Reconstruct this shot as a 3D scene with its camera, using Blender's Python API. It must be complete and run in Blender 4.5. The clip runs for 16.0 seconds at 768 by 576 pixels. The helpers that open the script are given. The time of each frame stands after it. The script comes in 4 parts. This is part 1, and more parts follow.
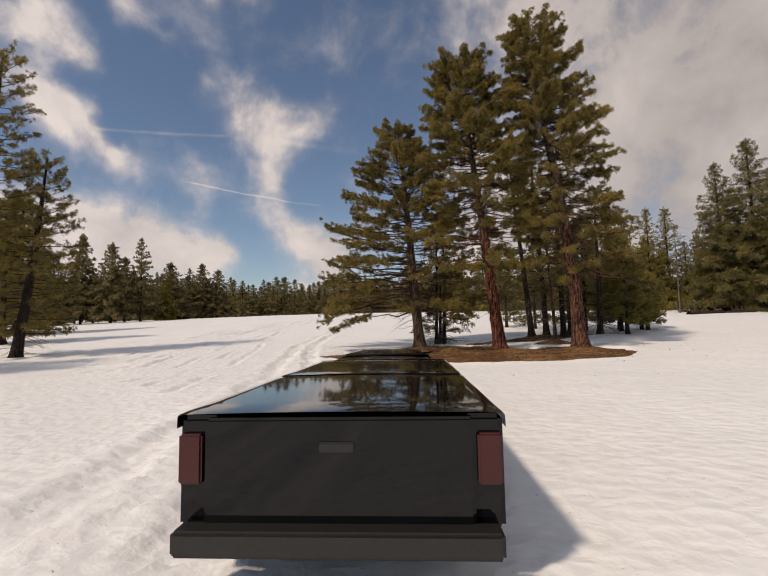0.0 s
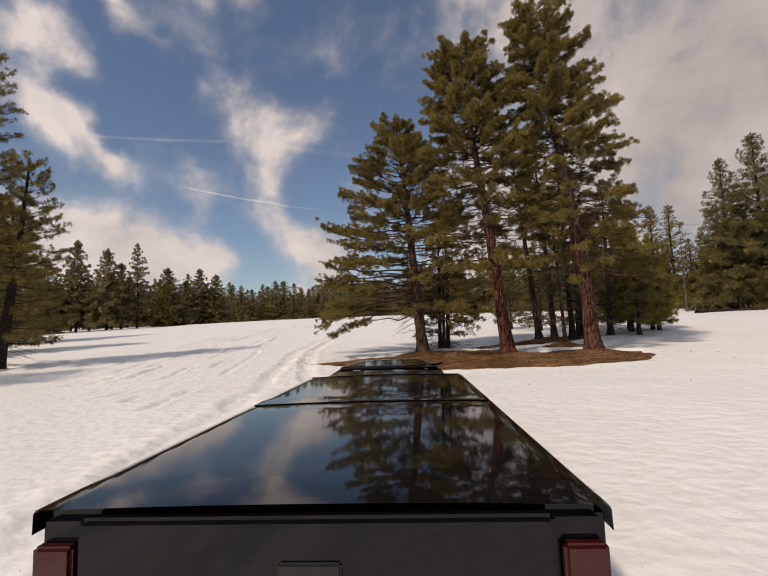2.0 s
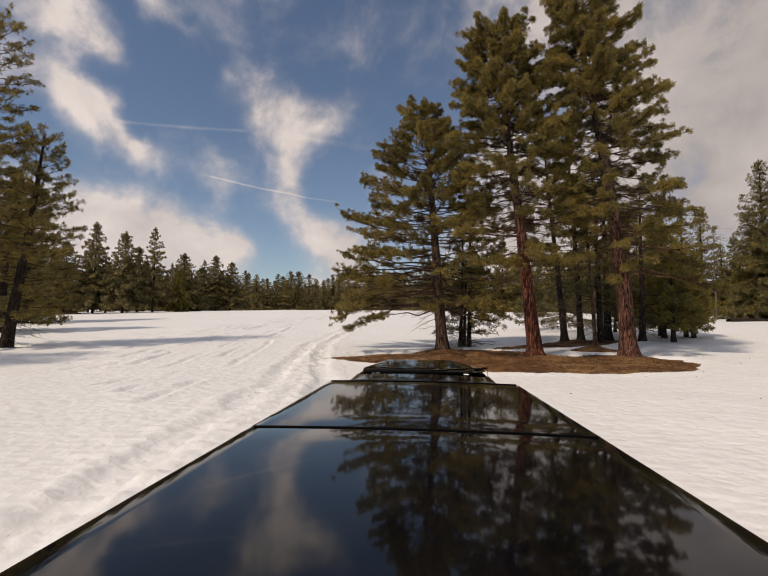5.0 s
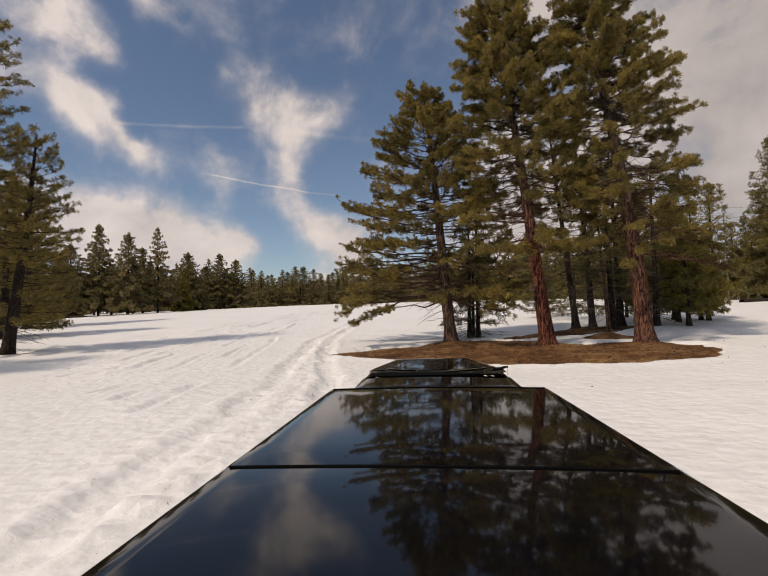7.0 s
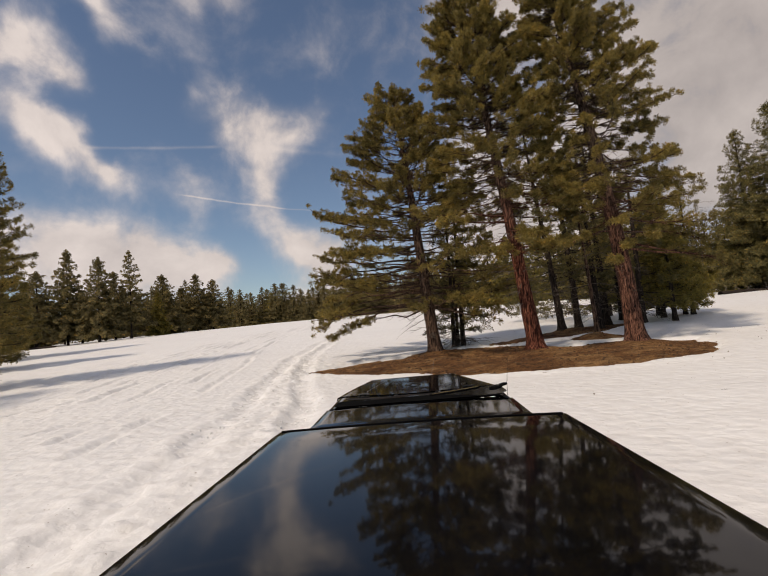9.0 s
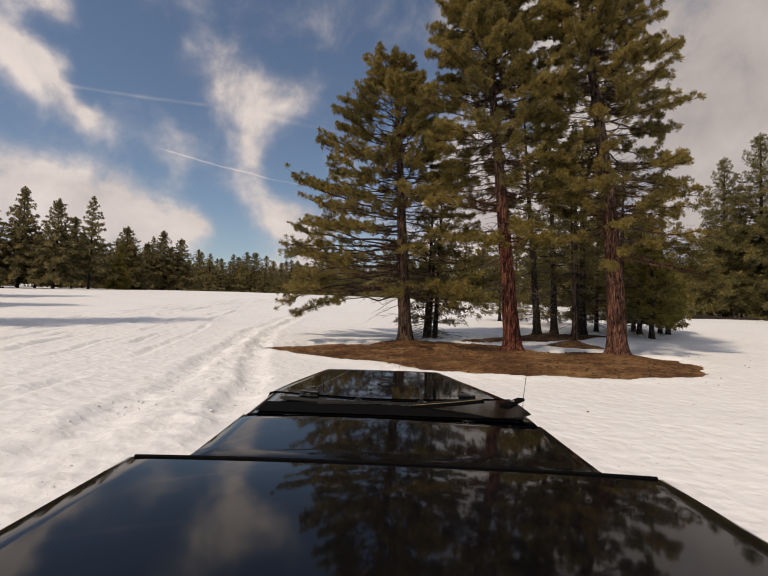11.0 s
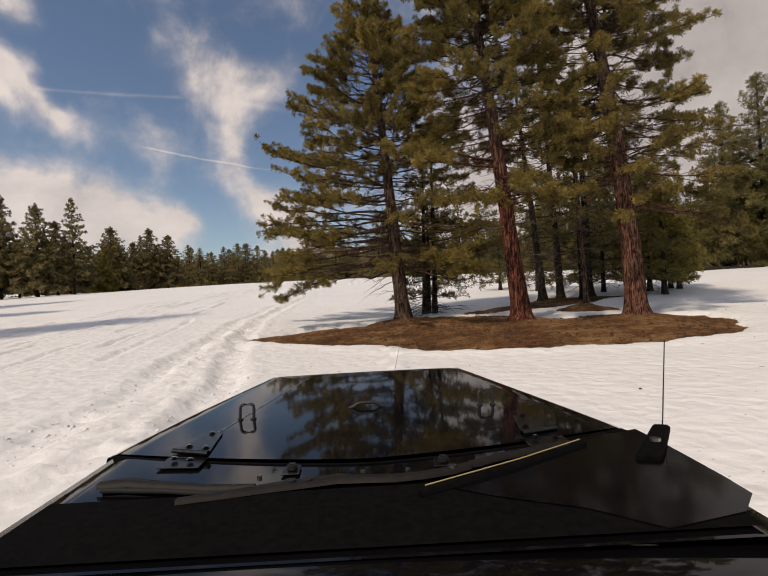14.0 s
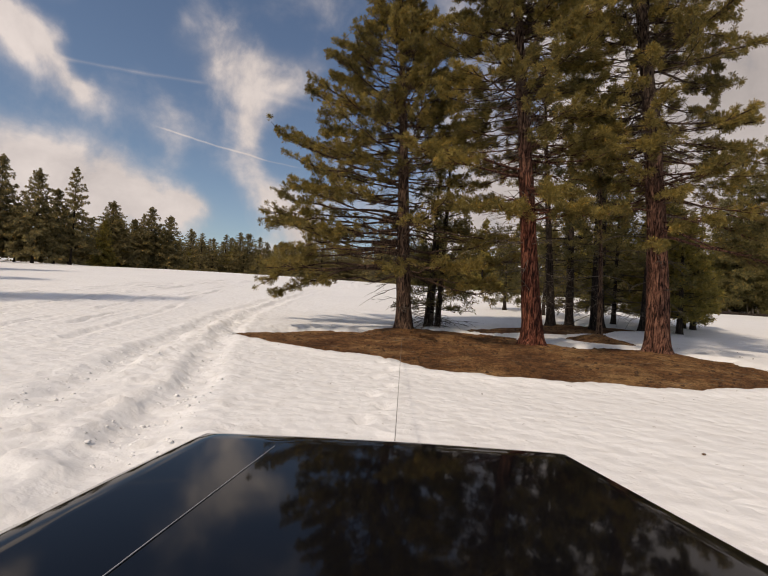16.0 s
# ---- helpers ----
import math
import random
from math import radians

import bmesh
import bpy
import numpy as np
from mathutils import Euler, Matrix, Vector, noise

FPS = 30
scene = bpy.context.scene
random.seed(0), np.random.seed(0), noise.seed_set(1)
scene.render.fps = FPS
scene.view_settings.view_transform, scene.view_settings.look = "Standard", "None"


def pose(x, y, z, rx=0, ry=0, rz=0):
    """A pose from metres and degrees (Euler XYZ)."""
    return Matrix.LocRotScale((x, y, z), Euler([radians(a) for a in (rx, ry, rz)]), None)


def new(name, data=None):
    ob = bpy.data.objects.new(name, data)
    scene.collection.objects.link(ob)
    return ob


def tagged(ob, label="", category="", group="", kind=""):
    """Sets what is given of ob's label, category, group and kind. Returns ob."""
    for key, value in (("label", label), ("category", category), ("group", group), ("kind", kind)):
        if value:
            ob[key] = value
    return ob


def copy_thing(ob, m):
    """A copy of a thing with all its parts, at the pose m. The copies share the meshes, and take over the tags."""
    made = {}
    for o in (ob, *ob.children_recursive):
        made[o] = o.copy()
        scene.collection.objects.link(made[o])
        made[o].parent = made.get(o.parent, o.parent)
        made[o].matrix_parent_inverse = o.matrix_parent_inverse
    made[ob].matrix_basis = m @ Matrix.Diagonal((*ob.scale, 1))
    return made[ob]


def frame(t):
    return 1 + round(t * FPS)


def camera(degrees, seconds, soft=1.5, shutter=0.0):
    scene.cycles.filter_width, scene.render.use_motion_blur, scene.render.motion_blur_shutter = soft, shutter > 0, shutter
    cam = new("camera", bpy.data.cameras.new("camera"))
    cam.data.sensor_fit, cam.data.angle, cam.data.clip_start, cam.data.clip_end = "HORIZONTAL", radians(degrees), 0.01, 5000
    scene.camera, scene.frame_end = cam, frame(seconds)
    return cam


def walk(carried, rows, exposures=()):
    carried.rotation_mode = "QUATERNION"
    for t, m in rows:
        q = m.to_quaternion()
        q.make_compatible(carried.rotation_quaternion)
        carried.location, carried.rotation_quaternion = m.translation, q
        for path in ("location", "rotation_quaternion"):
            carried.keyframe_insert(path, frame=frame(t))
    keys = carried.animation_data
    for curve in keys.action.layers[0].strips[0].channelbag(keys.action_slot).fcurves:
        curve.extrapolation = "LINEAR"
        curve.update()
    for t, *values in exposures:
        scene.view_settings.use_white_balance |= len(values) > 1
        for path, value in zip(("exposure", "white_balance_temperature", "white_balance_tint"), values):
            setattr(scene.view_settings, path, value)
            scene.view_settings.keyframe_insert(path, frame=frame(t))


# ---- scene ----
cam = camera(80.0, 16.0, soft=1.2)
PATH = [
    (0.0, pose(-0.000, -0.000, 1.500, 95.00, 1.00, 0.00)),
    (0.5, pose(-0.081, 0.360, 1.533, 95.27, 0.75, 0.68)),
    (1.0, pose(-0.045, 0.604, 1.615, 96.35, 2.04, 0.77)),
    (1.5, pose(-0.014, 0.903, 1.615, 96.15, 2.69, 0.45)),
    (2.0, pose(-0.020, 1.129, 1.577, 95.35, 1.85, 0.05)),
    (2.5, pose(-0.006, 1.343, 1.580, 95.21, 1.71, -0.07)),
    (3.0, pose(-0.062, 1.548, 1.576, 94.84, 0.50, 0.04)),
    (3.5, pose(-0.119, 1.714, 1.554, 94.58, -0.20, 0.41)),
    (4.0, pose(-0.171, 1.915, 1.581, 94.68, -0.01, 0.81)),
    (4.5, pose(-0.204, 2.070, 1.573, 94.61, 0.25, 1.24)),
    (5.0, pose(-0.280, 2.268, 1.582, 94.69, -0.69, 1.64)),
    (7.5, pose(-0.302, 3.012, 1.653, 93.61, 1.53, 2.47)),
    (8.0, pose(-0.300, 3.239, 1.654, 93.87, 1.58, 2.00)),
    (8.5, pose(-0.250, 3.502, 1.662, 94.76, 3.53, 1.46)),
    (9.0, pose(-0.195, 3.837, 1.644, 95.10, 4.52, 0.34)),
    (11.5, pose(-0.190, 5.535, 1.538, 92.59, -3.27, -3.81)),
    (12.0, pose(-0.158, 5.772, 1.516, 91.83, -2.17, -3.77)),
    (12.5, pose(-0.110, 6.018, 1.477, 90.54, -0.23, -3.78)),
    (13.0, pose(-0.067, 6.267, 1.466, 90.16, 1.27, -3.77)),
    (13.5, pose(-0.012, 6.544, 1.456, 90.03, 2.49, -3.83)),
    (14.0, pose(0.004, 6.783, 1.470, 90.72, 2.42, -3.83)),
    (14.5, pose(-0.019, 7.039, 1.469, 91.15, 1.49, -3.61)),
    (15.0, pose(-0.032, 7.310, 1.462, 91.56, -0.92, -3.86)),
    (15.5, pose(-0.048, 7.597, 1.460, 91.56, -3.08, -4.22)),
    (16.0, pose(-0.066, 7.888, 1.448, 91.53, -4.12, -4.13)),
]
walk(cam, PATH, [(0.0, -0.26, 7850, 15), (16.0, -0.26, 7850, 15)])

# ---- world and sun ----
SUN_AZ, SUN_EL = -131.0, 47.0   # degrees from straight ahead (y), to the right; height


def make_world():
    w = bpy.data.worlds.new("spring_sky")
    scene.world = w
    w.use_nodes = True
    nt = w.node_tree
    nt.nodes.clear()
    N, K = nt.nodes.new, nt.links.new

    def math_node(op, a, b=None, c=None, clamp=False):
        n = N("ShaderNodeMath")
        n.operation, n.use_clamp = op, clamp
        for i, v in enumerate((a, b, c)):
            if v is None:
                continue
            if isinstance(v, (int, float)):
                n.inputs[i].default_value = v
            else:
                K(v, n.inputs[i])
        return n.outputs[0]

    sky = N("ShaderNodeTexSky")
    sky.sky_type, sky.sun_disc = "NISHITA", False
    sky.sun_elevation, sky.sun_rotation = radians(SUN_EL), radians(SUN_AZ)
    sky.air_density, sky.dust_density, sky.ozone_density = 1.0, 0.3, 3.0
    coord = N("ShaderNodeTexCoord").outputs["Generated"]
    soft = N("ShaderNodeTexNoise")
    soft.inputs["Scale"].default_value, soft.inputs["Detail"].default_value = 5.0, 4.0
    K(coord, soft.inputs["Vector"])
    fine = N("ShaderNodeTexNoise")
    fine.inputs["Scale"].default_value, fine.inputs["Detail"].default_value = 8.0, 8.0
    fine.inputs["Roughness"].default_value, fine.inputs["Distortion"].default_value = 0.58, 0.2
    K(coord, fine.inputs["Vector"])
    warp = N("ShaderNodeVectorMath")
    warp.operation = "MULTIPLY_ADD"
    K(soft.outputs["Color"], warp.inputs[0])
    warp.inputs[1].default_value = (0.20, 0.20, 0.15)
    shifted = N("ShaderNodeVectorMath")
    shifted.operation = "ADD"
    K(coord, shifted.inputs[0])
    shifted.inputs[1].default_value = (-0.10, -0.10, -0.075)
    K(shifted.outputs[0], warp.inputs[2])

    def angles(vector):
        s = N("ShaderNodeSeparateXYZ")
        K(vector, s.inputs[0])
        az = math_node("MULTIPLY", math_node("ARCTAN2", s.outputs[0], s.outputs[1]), 57.2958)
        el = math_node("MULTIPLY", math_node("ARCSINE", s.outputs[2]), 57.2958)
        return az, el

    az, el = angles(warp.outputs[0])
    total = None
    # clouds: direction, half sizes (degrees), lean of the long axis, weight
    for a, e, sa, se, lean, k in CLOUDS:
        c, s = math.cos(radians(lean)), math.sin(radians(lean))
        da, de = math_node("SUBTRACT", az, a), math_node("SUBTRACT", el, e)
        u = math_node("MULTIPLY_ADD", da, c / sa, math_node("MULTIPLY", de, s / sa))
        v = math_node("MULTIPLY_ADD", da, -s / se, math_node("MULTIPLY", de, c / se))
        r = math_node("ADD", math_node("MULTIPLY", u, u), math_node("MULTIPLY", v, v))
        g = math_node("MULTIPLY", math_node("EXPONENT", math_node("MULTIPLY", r, -0.9)), k)
        total = g if total is None else math_node("ADD", total, g)
    detail = math_node("MULTIPLY_ADD", fine.outputs[0], 2.3, -1.1)
    amount = math_node("MULTIPLY_ADD", detail, math_node("MULTIPLY", total, 1.4, clamp=True), total)
    # thin veil everywhere, from the same fine noise
    veil = math_node("MULTIPLY", math_node("SUBTRACT", fine.outputs[0], 0.47, clamp=True), 1.1)
    amount = math_node("ADD", amount, veil)
    # vapour trails
    az0, el0 = angles(coord)
    for a0, e0, a1, e1, wd, k in TRAILS:
        length = math.hypot(a1 - a0, e1 - e0)
        c, s = (a1 - a0) / length, (e1 - e0) / length
        da, de = math_node("SUBTRACT", az0, a0), math_node("SUBTRACT", el0, e0)
        u = math_node("MULTIPLY_ADD", da, c, math_node("MULTIPLY", de, s))
        v = math_node("MULTIPLY_ADD", da, -s, math_node("MULTIPLY", de, c))
        bow = math_node("MULTIPLY_ADD", math_node("SUBTRACT", soft.outputs[0], 0.5), 1.2, v)
        line = math_node("SUBTRACT", 1.0, math_node("ABSOLUTE", math_node("DIVIDE", bow, wd)), clamp=True)
        ends = math_node("MULTIPLY", math_node("MULTIPLY", u, 0.7, clamp=True), math_node("MULTIPLY", math_node("SUBTRACT", length, u), 0.7, clamp=True))
        amount = math_node("ADD", amount, math_node("MULTIPLY", math_node("MULTIPLY", line, ends), k))
    amount = math_node("MINIMUM", amount, 0.96)
    amount = math_node("MAXIMUM", amount, 0.0)
    ramp = N("ShaderNodeMapRange")
    ramp.interpolation_type = "SMOOTHSTEP"
    ramp.inputs["From Min"].default_value, ramp.inputs["From Max"].default_value = 0.02, 1.10
    K(amount, ramp.inputs["Value"])
    tint = N("ShaderNodeMixRGB")
    K(fine.outputs[0], tint.inputs[0])
    tint.inputs[1].default_value, tint.inputs[2].default_value = (*CLOUD_DARK, 1), (*CLOUD_LIGHT, 1)
    # clouds on the sun's side are brighter
    bright = N("ShaderNodeMapRange")
    K(az0, bright.inputs["Value"])
    for slot, value in (("From Min", -40.0), ("From Max", 32.0), ("To Min", 1.12), ("To Max", 0.76)):
        bright.inputs[slot].default_value = value
    lit = N("ShaderNodeVectorMath")
    lit.operation = "SCALE"
    K(tint.outputs[0], lit.inputs[0])
    K(bright.outputs[0], lit.inputs["Scale"])
    scaled = N("ShaderNodeMixRGB")
    scaled.blend_type = "MULTIPLY"
    scaled.inputs[0].default_value = 1.0
    K(sky.outputs[0], scaled.inputs[1])
    scaled.inputs[2].default_value = (SKY_GAIN * 0.93, SKY_GAIN, SKY_GAIN * 1.06, 1)
    mix = N("ShaderNodeMixRGB")
    K(ramp.outputs[0], mix.inputs[0])
    K(scaled.outputs[0], mix.inputs[1])
    K(lit.outputs[0], mix.inputs[2])
    bg = N("ShaderNodeBackground")
    K(mix.outputs[0], bg.inputs[0])
    bg.inputs[1].default_value = 1.13
    K(bg.outputs[0], N("ShaderNodeOutputWorld").inputs[0])


SKY_GAIN = 0.098
CLOUD_DARK, CLOUD_LIGHT = (0.33, 0.33, 0.37), (0.90, 0.895, 0.94)
HIGH_BAND = [(-39.5, 30.0, 4.6, 2.1, -8, 0.85), (-34.0, 28.6, 1.8, 1.1, -30, 0.6), (-35.6, 22.6, 4.2, 1.7, -46, 0.95), (-31.6, 18.4, 2.2, 1.4, -40, 0.65), (-41.5, 24.5, 4.0, 2.2, 0, 0.6),
             (-30.0, 35.0, 4.0, 1.6, -30, 0.5), (-20.0, 37.0, 4.0, 1.8, 0, 0.45), (-4.0, 31.0, 2.0, 2.0, 0, 0.15)]
LOW_BANK = [(-36.0, 10.8, 5.0, 2.9, -4, 1.15), (-29.0, 10.4, 3.8, 2.3, -8, 1.15), (-23.5, 9.2, 3.2, 1.7, -6, 1.05), (-19.0, 9.2, 2.3, 1.7, 0, 0.9), (-30.0, 7.0, 8.0, 1.6, -4, 0.7),
            (-7.0, 9.0, 4.0, 3.4, 0, 1.05), (-5.0, 4.0, 5.0, 1.8, 0, 0.85)]
TOWER = [(-17.4, 25.2, 3.2, 2.6, 20, 0.47), (-13.0, 25.2, 2.8, 1.7, 0, 0.39), (-8.6, 25.6, 3.4, 1.5, 8, 0.31), (-15.8, 20.6, 2.5, 3.2, 14, 0.51), (-13.8, 16.2, 2.0, 3.0, 16, 0.39),
         (-11.8, 11.6, 2.0, 3.0, 14, 0.28), (-23.4, 17.8, 2.3, 2.2, 0, 0.25), (-22.9, 14.2, 1.7, 2.6, 0, 0.19)]
OVERCAST = [(38.0, 18.0, 16.0, 24.0, 0, 1.0), (16.0, 11.0, 12.0, 8.0, 0, 0.85), (20.0, 36.0, 10.0, 6.0, 0, 0.55), (70.0, 30.0, 25.0, 22.0, 0, 0.9), (-75.0, 30.0, 14.0, 12.0, 0, 0.4),
            # unseen banks behind and overhead, added for greyer, softer fill in the shadows
            (150.0, 35.0, 50.0, 25.0, 0, 0.7), (-140.0, 30.0, 30.0, 16.0, 0, 0.6), (0.0, 2.5, 60.0, 2.0, 0, 0.7), (0.0, 78.0, 200.0, 17.0, 0, 0.7)]
CLOUDS = HIGH_BAND + LOW_BANK + TOWER + OVERCAST
TRAILS = [(-33.5, 21.1, -18.5, 22.6, 0.30, 0.26), (-14.0, 22.3, -2.0, 21.6, 0.5, 0.10), (-24.0, 16.9, -7.0, 15.2, 0.14, 0.34)]
make_world()
lamp = bpy.data.lights.new("sun", "SUN")
lamp.energy, lamp.angle, lamp.color = 2.95, radians(4.0), (1.0, 0.93, 0.83)
sun = new("sun", lamp)
sun_dir = Vector((math.sin(radians(SUN_AZ)) * math.cos(radians(SUN_EL)), math.cos(radians(SUN_AZ)) * math.cos(radians(SUN_EL)), math.sin(radians(SUN_EL))))
sun.matrix_world = Matrix.Translation((-60, -12, 55)) @ sun_dir.to_track_quat("Z", "Y").to_matrix().to_4x4()


# ---- materials ----
def material(name, rough=0.6, metal=0.0, spec=0.5):
    m = bpy.data.materials.new(name)
    m.use_nodes = True
    b = m.node_tree.nodes["Principled BSDF"]
    b.inputs["Roughness"].default_value = rough
    b.inputs["Metallic"].default_value = metal
    b.inputs["Specular IOR Level"].default_value = spec
    return m, m.node_tree, b


def noise_node(nt, scale, detail=6.0, rough=0.6, stretch=None, distortion=0.0):
    n = nt.nodes.new("ShaderNodeTexNoise")
    n.inputs["Scale"].default_value, n.inputs["Detail"].default_value = scale, detail
    n.inputs["Roughness"].default_value, n.inputs["Distortion"].default_value = rough, distortion
    c = nt.nodes.new("ShaderNodeTexCoord")
    if stretch:
        mp = nt.nodes.new("ShaderNodeMapping")
        mp.inputs["Scale"].default_value = stretch
        nt.links.new(c.outputs["Object"], mp.inputs[0])
        nt.links.new(mp.outputs[0], n.inputs["Vector"])
    else:
        nt.links.new(c.outputs["Object"], n.inputs["Vector"])
    return n


def ramp_node(nt, source, stops):
    r = nt.nodes.new("ShaderNodeValToRGB")
    while len(r.color_ramp.elements) < len(stops):
        r.color_ramp.elements.new(0.5)
    for el, (p, c) in zip(r.color_ramp.elements, stops):
        el.position, el.color = p, (*c, 1)
    nt.links.new(source, r.inputs[0])
    return r.outputs[0]


def mix_node(nt, a, b, fac, mode="MIX"):
    m = nt.nodes.new("ShaderNodeMixRGB")
    m.blend_type = mode
    for i, v in ((0, fac), (1, a), (2, b)):
        if isinstance(v, float):
            m.inputs[i].default_value = v
        elif isinstance(v, tuple):
            m.inputs[i].default_value = (*v, 1)
        else:
            nt.links.new(v, m.inputs[i])
    return m.outputs[0]


def bump_node(nt, b, height, strength, distance):
    n = nt.nodes.new("ShaderNodeBump")
    n.inputs["Strength"].default_value, n.inputs["Distance"].default_value = strength, distance
    nt.links.new(height, n.inputs["Height"])
    nt.links.new(n.outputs[0], b.inputs["Normal"])


def snow_material():
    m, nt, b = material("old_snow", 0.55, spec=0.3)
    big, mid, small = noise_node(nt, 0.35, 5), noise_node(nt, 3.6, 5, 0.55), noise_node(nt, 42, 3)
    c = ramp_node(nt, big.outputs[0], [(0.3, (0.838, 0.842, 0.840)), (0.7, (0.886, 0.890, 0.884))])
    c2 = ramp_node(nt, mid.outputs[0], [(0.28, (0.93, 0.92, 0.91)), (0.55, (1, 1, 1))])
    col = mix_node(nt, c, c2, 1.0, "MULTIPLY")
    # scattered needles and bark flecks
    fleck = noise_node(nt, 16, 2, 0.5)
    f = ramp_node(nt, fleck.outputs[0], [(0.735, (0, 0, 0)), (0.76, (0.6, 0.6, 0.6))])
    col = mix_node(nt, col, (0.20, 0.13, 0.08), f)
    nt.links.new(col, b.inputs["Base Color"])
    add = nt.nodes.new("ShaderNodeMath")
    add.operation = "MULTIPLY_ADD"
    nt.links.new(small.outputs[0], add.inputs[0])
    add.inputs[1].default_value = 0.015
    swell = nt.nodes.new("ShaderNodeMath")
    swell.operation = "MULTIPLY"
    nt.links.new(mid.outputs[0], swell.inputs[0])
    swell.inputs[1].default_value = 0.5
    nt.links.new(swell.outputs[0], add.inputs[2])
    # shallow melt cups
    cups = nt.nodes.new("ShaderNodeTexVoronoi")
    cups.feature = "SMOOTH_F1"
    cups.inputs["Scale"].default_value, cups.inputs["Smoothness"].default_value = 6.5, 0.35
    bent = nt.nodes.new("ShaderNodeMixRGB")
    bent.inputs[0].default_value = 0.22
    nt.links.new(nt.nodes.new("ShaderNodeTexCoord").outputs["Object"], bent.inputs[1])
    nt.links.new(mid.outputs["Color"], bent.inputs[2])
    nt.links.new(bent.outputs[0], cups.inputs["Vector"])
    cup = nt.nodes.new("ShaderNodeMath")
    cup.operation = "MULTIPLY_ADD"
    nt.links.new(cups.outputs["Distance"], cup.inputs[0])
    cup.inputs[1].default_value = 0.9
    nt.links.new(add.outputs[0], cup.inputs[2])
    bump_node(nt, b, cup.outputs[0], 0.32, 0.09)
    return m


def duff_material():
    m, nt, b = material("pine_needle_litter", 0.9, spec=0.15)
    big, mid, small = noise_node(nt, 0.9, 6, 0.65), noise_node(nt, 6.5, 6, 0.7), noise_node(nt, 30, 4, 0.75)
    c = ramp_node(nt, big.outputs[0], [(0.32, (0.115, 0.056, 0.028)), (0.5, (0.26, 0.140, 0.066)), (0.64, (0.45, 0.285, 0.140))])
    c1 = ramp_node(nt, mid.outputs[0], [(0.34, (0.38, 0.34, 0.32)), (0.5, (1.0, 0.95, 0.9)), (0.66, (1.35, 1.3, 1.2))])
    c2 = ramp_node(nt, small.outputs[0], [(0.36, (0.35, 0.32, 0.3)), (0.60, (1.2, 1.16, 1.1))])
    c = mix_node(nt, c, c1, 1.0, "MULTIPLY")
    nt.links.new(mix_node(nt, c, c2, 1.0, "MULTIPLY"), b.inputs["Base Color"])
    bump_node(nt, b, small.outputs[0], 1.0, 0.08)
    return m


def bark_material(name, dark, mid, light, young=None):
    """Plated bark; young: tint of the thinner bark higher up the stem and on the limbs."""
    m, nt, b = material(name, 0.9, spec=0.15)
    plates = noise_node(nt, 7.5, 7, 0.66, (2.6, 2.6, 0.45), 0.7)
    fine = noise_node(nt, 30, 4, 0.6, (1, 1, 0.35))
    big = noise_node(nt, 0.6, 3)
    c = ramp_node(nt, plates.outputs[0], [(0.41, dark), (0.5, mid), (0.64, light)])
    c2 = ramp_node(nt, fine.outputs[0], [(0.3, (0.62, 0.6, 0.6)), (0.7, (1.12, 1.1, 1.08))])
    c3 = ramp_node(nt, big.outputs[0], [(0.3, (0.75, 0.75, 0.78)), (0.7, (1.1, 1.08, 1.05))])
    if young:
        at = nt.nodes.new("ShaderNodeSeparateXYZ")
        nt.links.new(nt.nodes.new("ShaderNodeTexCoord").outputs["Object"], at.inputs[0])
        add = nt.nodes.new("ShaderNodeMath")
        add.operation = "MULTIPLY_ADD"
        nt.links.new(big.outputs[0], add.inputs[0])
        add.inputs[1].default_value = 3.0
        nt.links.new(at.outputs[2], add.inputs[2])
        up = nt.nodes.new("ShaderNodeMapRange")
        up.inputs["From Min"].default_value, up.inputs["From Max"].default_value = 5.0, 8.5
        nt.links.new(add.outputs[0], up.inputs[0])
        grey = ramp_node(nt, plates.outputs[0], [(0.41, dark), (0.5, tuple(0.45 * v for v in young)), (0.64, young)])
        c = mix_node(nt, c, grey, up.outputs[0])
    nt.links.new(mix_node(nt, mix_node(nt, c, c2, 1.0, "MULTIPLY"), c3, 1.0, "MULTIPLY"), b.inputs["Base Color"])
    bump_node(nt, b, plates.outputs[0], 0.9, 0.06)
    return m


def needle_material(name, dark, mid, light):
    m, nt, b = material(name, 0.55, spec=0.25)
    geo = nt.nodes.new("ShaderNodeNewGeometry")
    big = noise_node(nt, 0.55, 4, 0.6)
    c = ramp_node(nt, big.outputs[0], [(0.3, dark), (0.52, mid), (0.75, light)])
    c2 = ramp_node(nt, geo.outputs["Random Per Island"], [(0.0, (0.55, 0.58, 0.55)), (0.6, (1.0, 1.0, 1.0)), (0.93, (1.25, 1.2, 1.0)), (1.0, (2.0, 1.45, 0.9))])
    col = mix_node(nt, c, c2, 1.0, "MULTIPLY")
    nt.links.new(col, b.inputs["Base Color"])
    tr = nt.nodes.new("ShaderNodeBsdfTranslucent")
    nt.links.new(col, tr.inputs["Color"])
    mx = nt.nodes.new("ShaderNodeMixShader")
    mx.inputs[0].default_value = 0.34
    nt.links.new(b.outputs[0], mx.inputs[1])
    nt.links.new(tr.outputs[0], mx.inputs[2])
    nt.links.new(mx.outputs[0], nt.nodes["Material Output"].inputs[0])
    return m


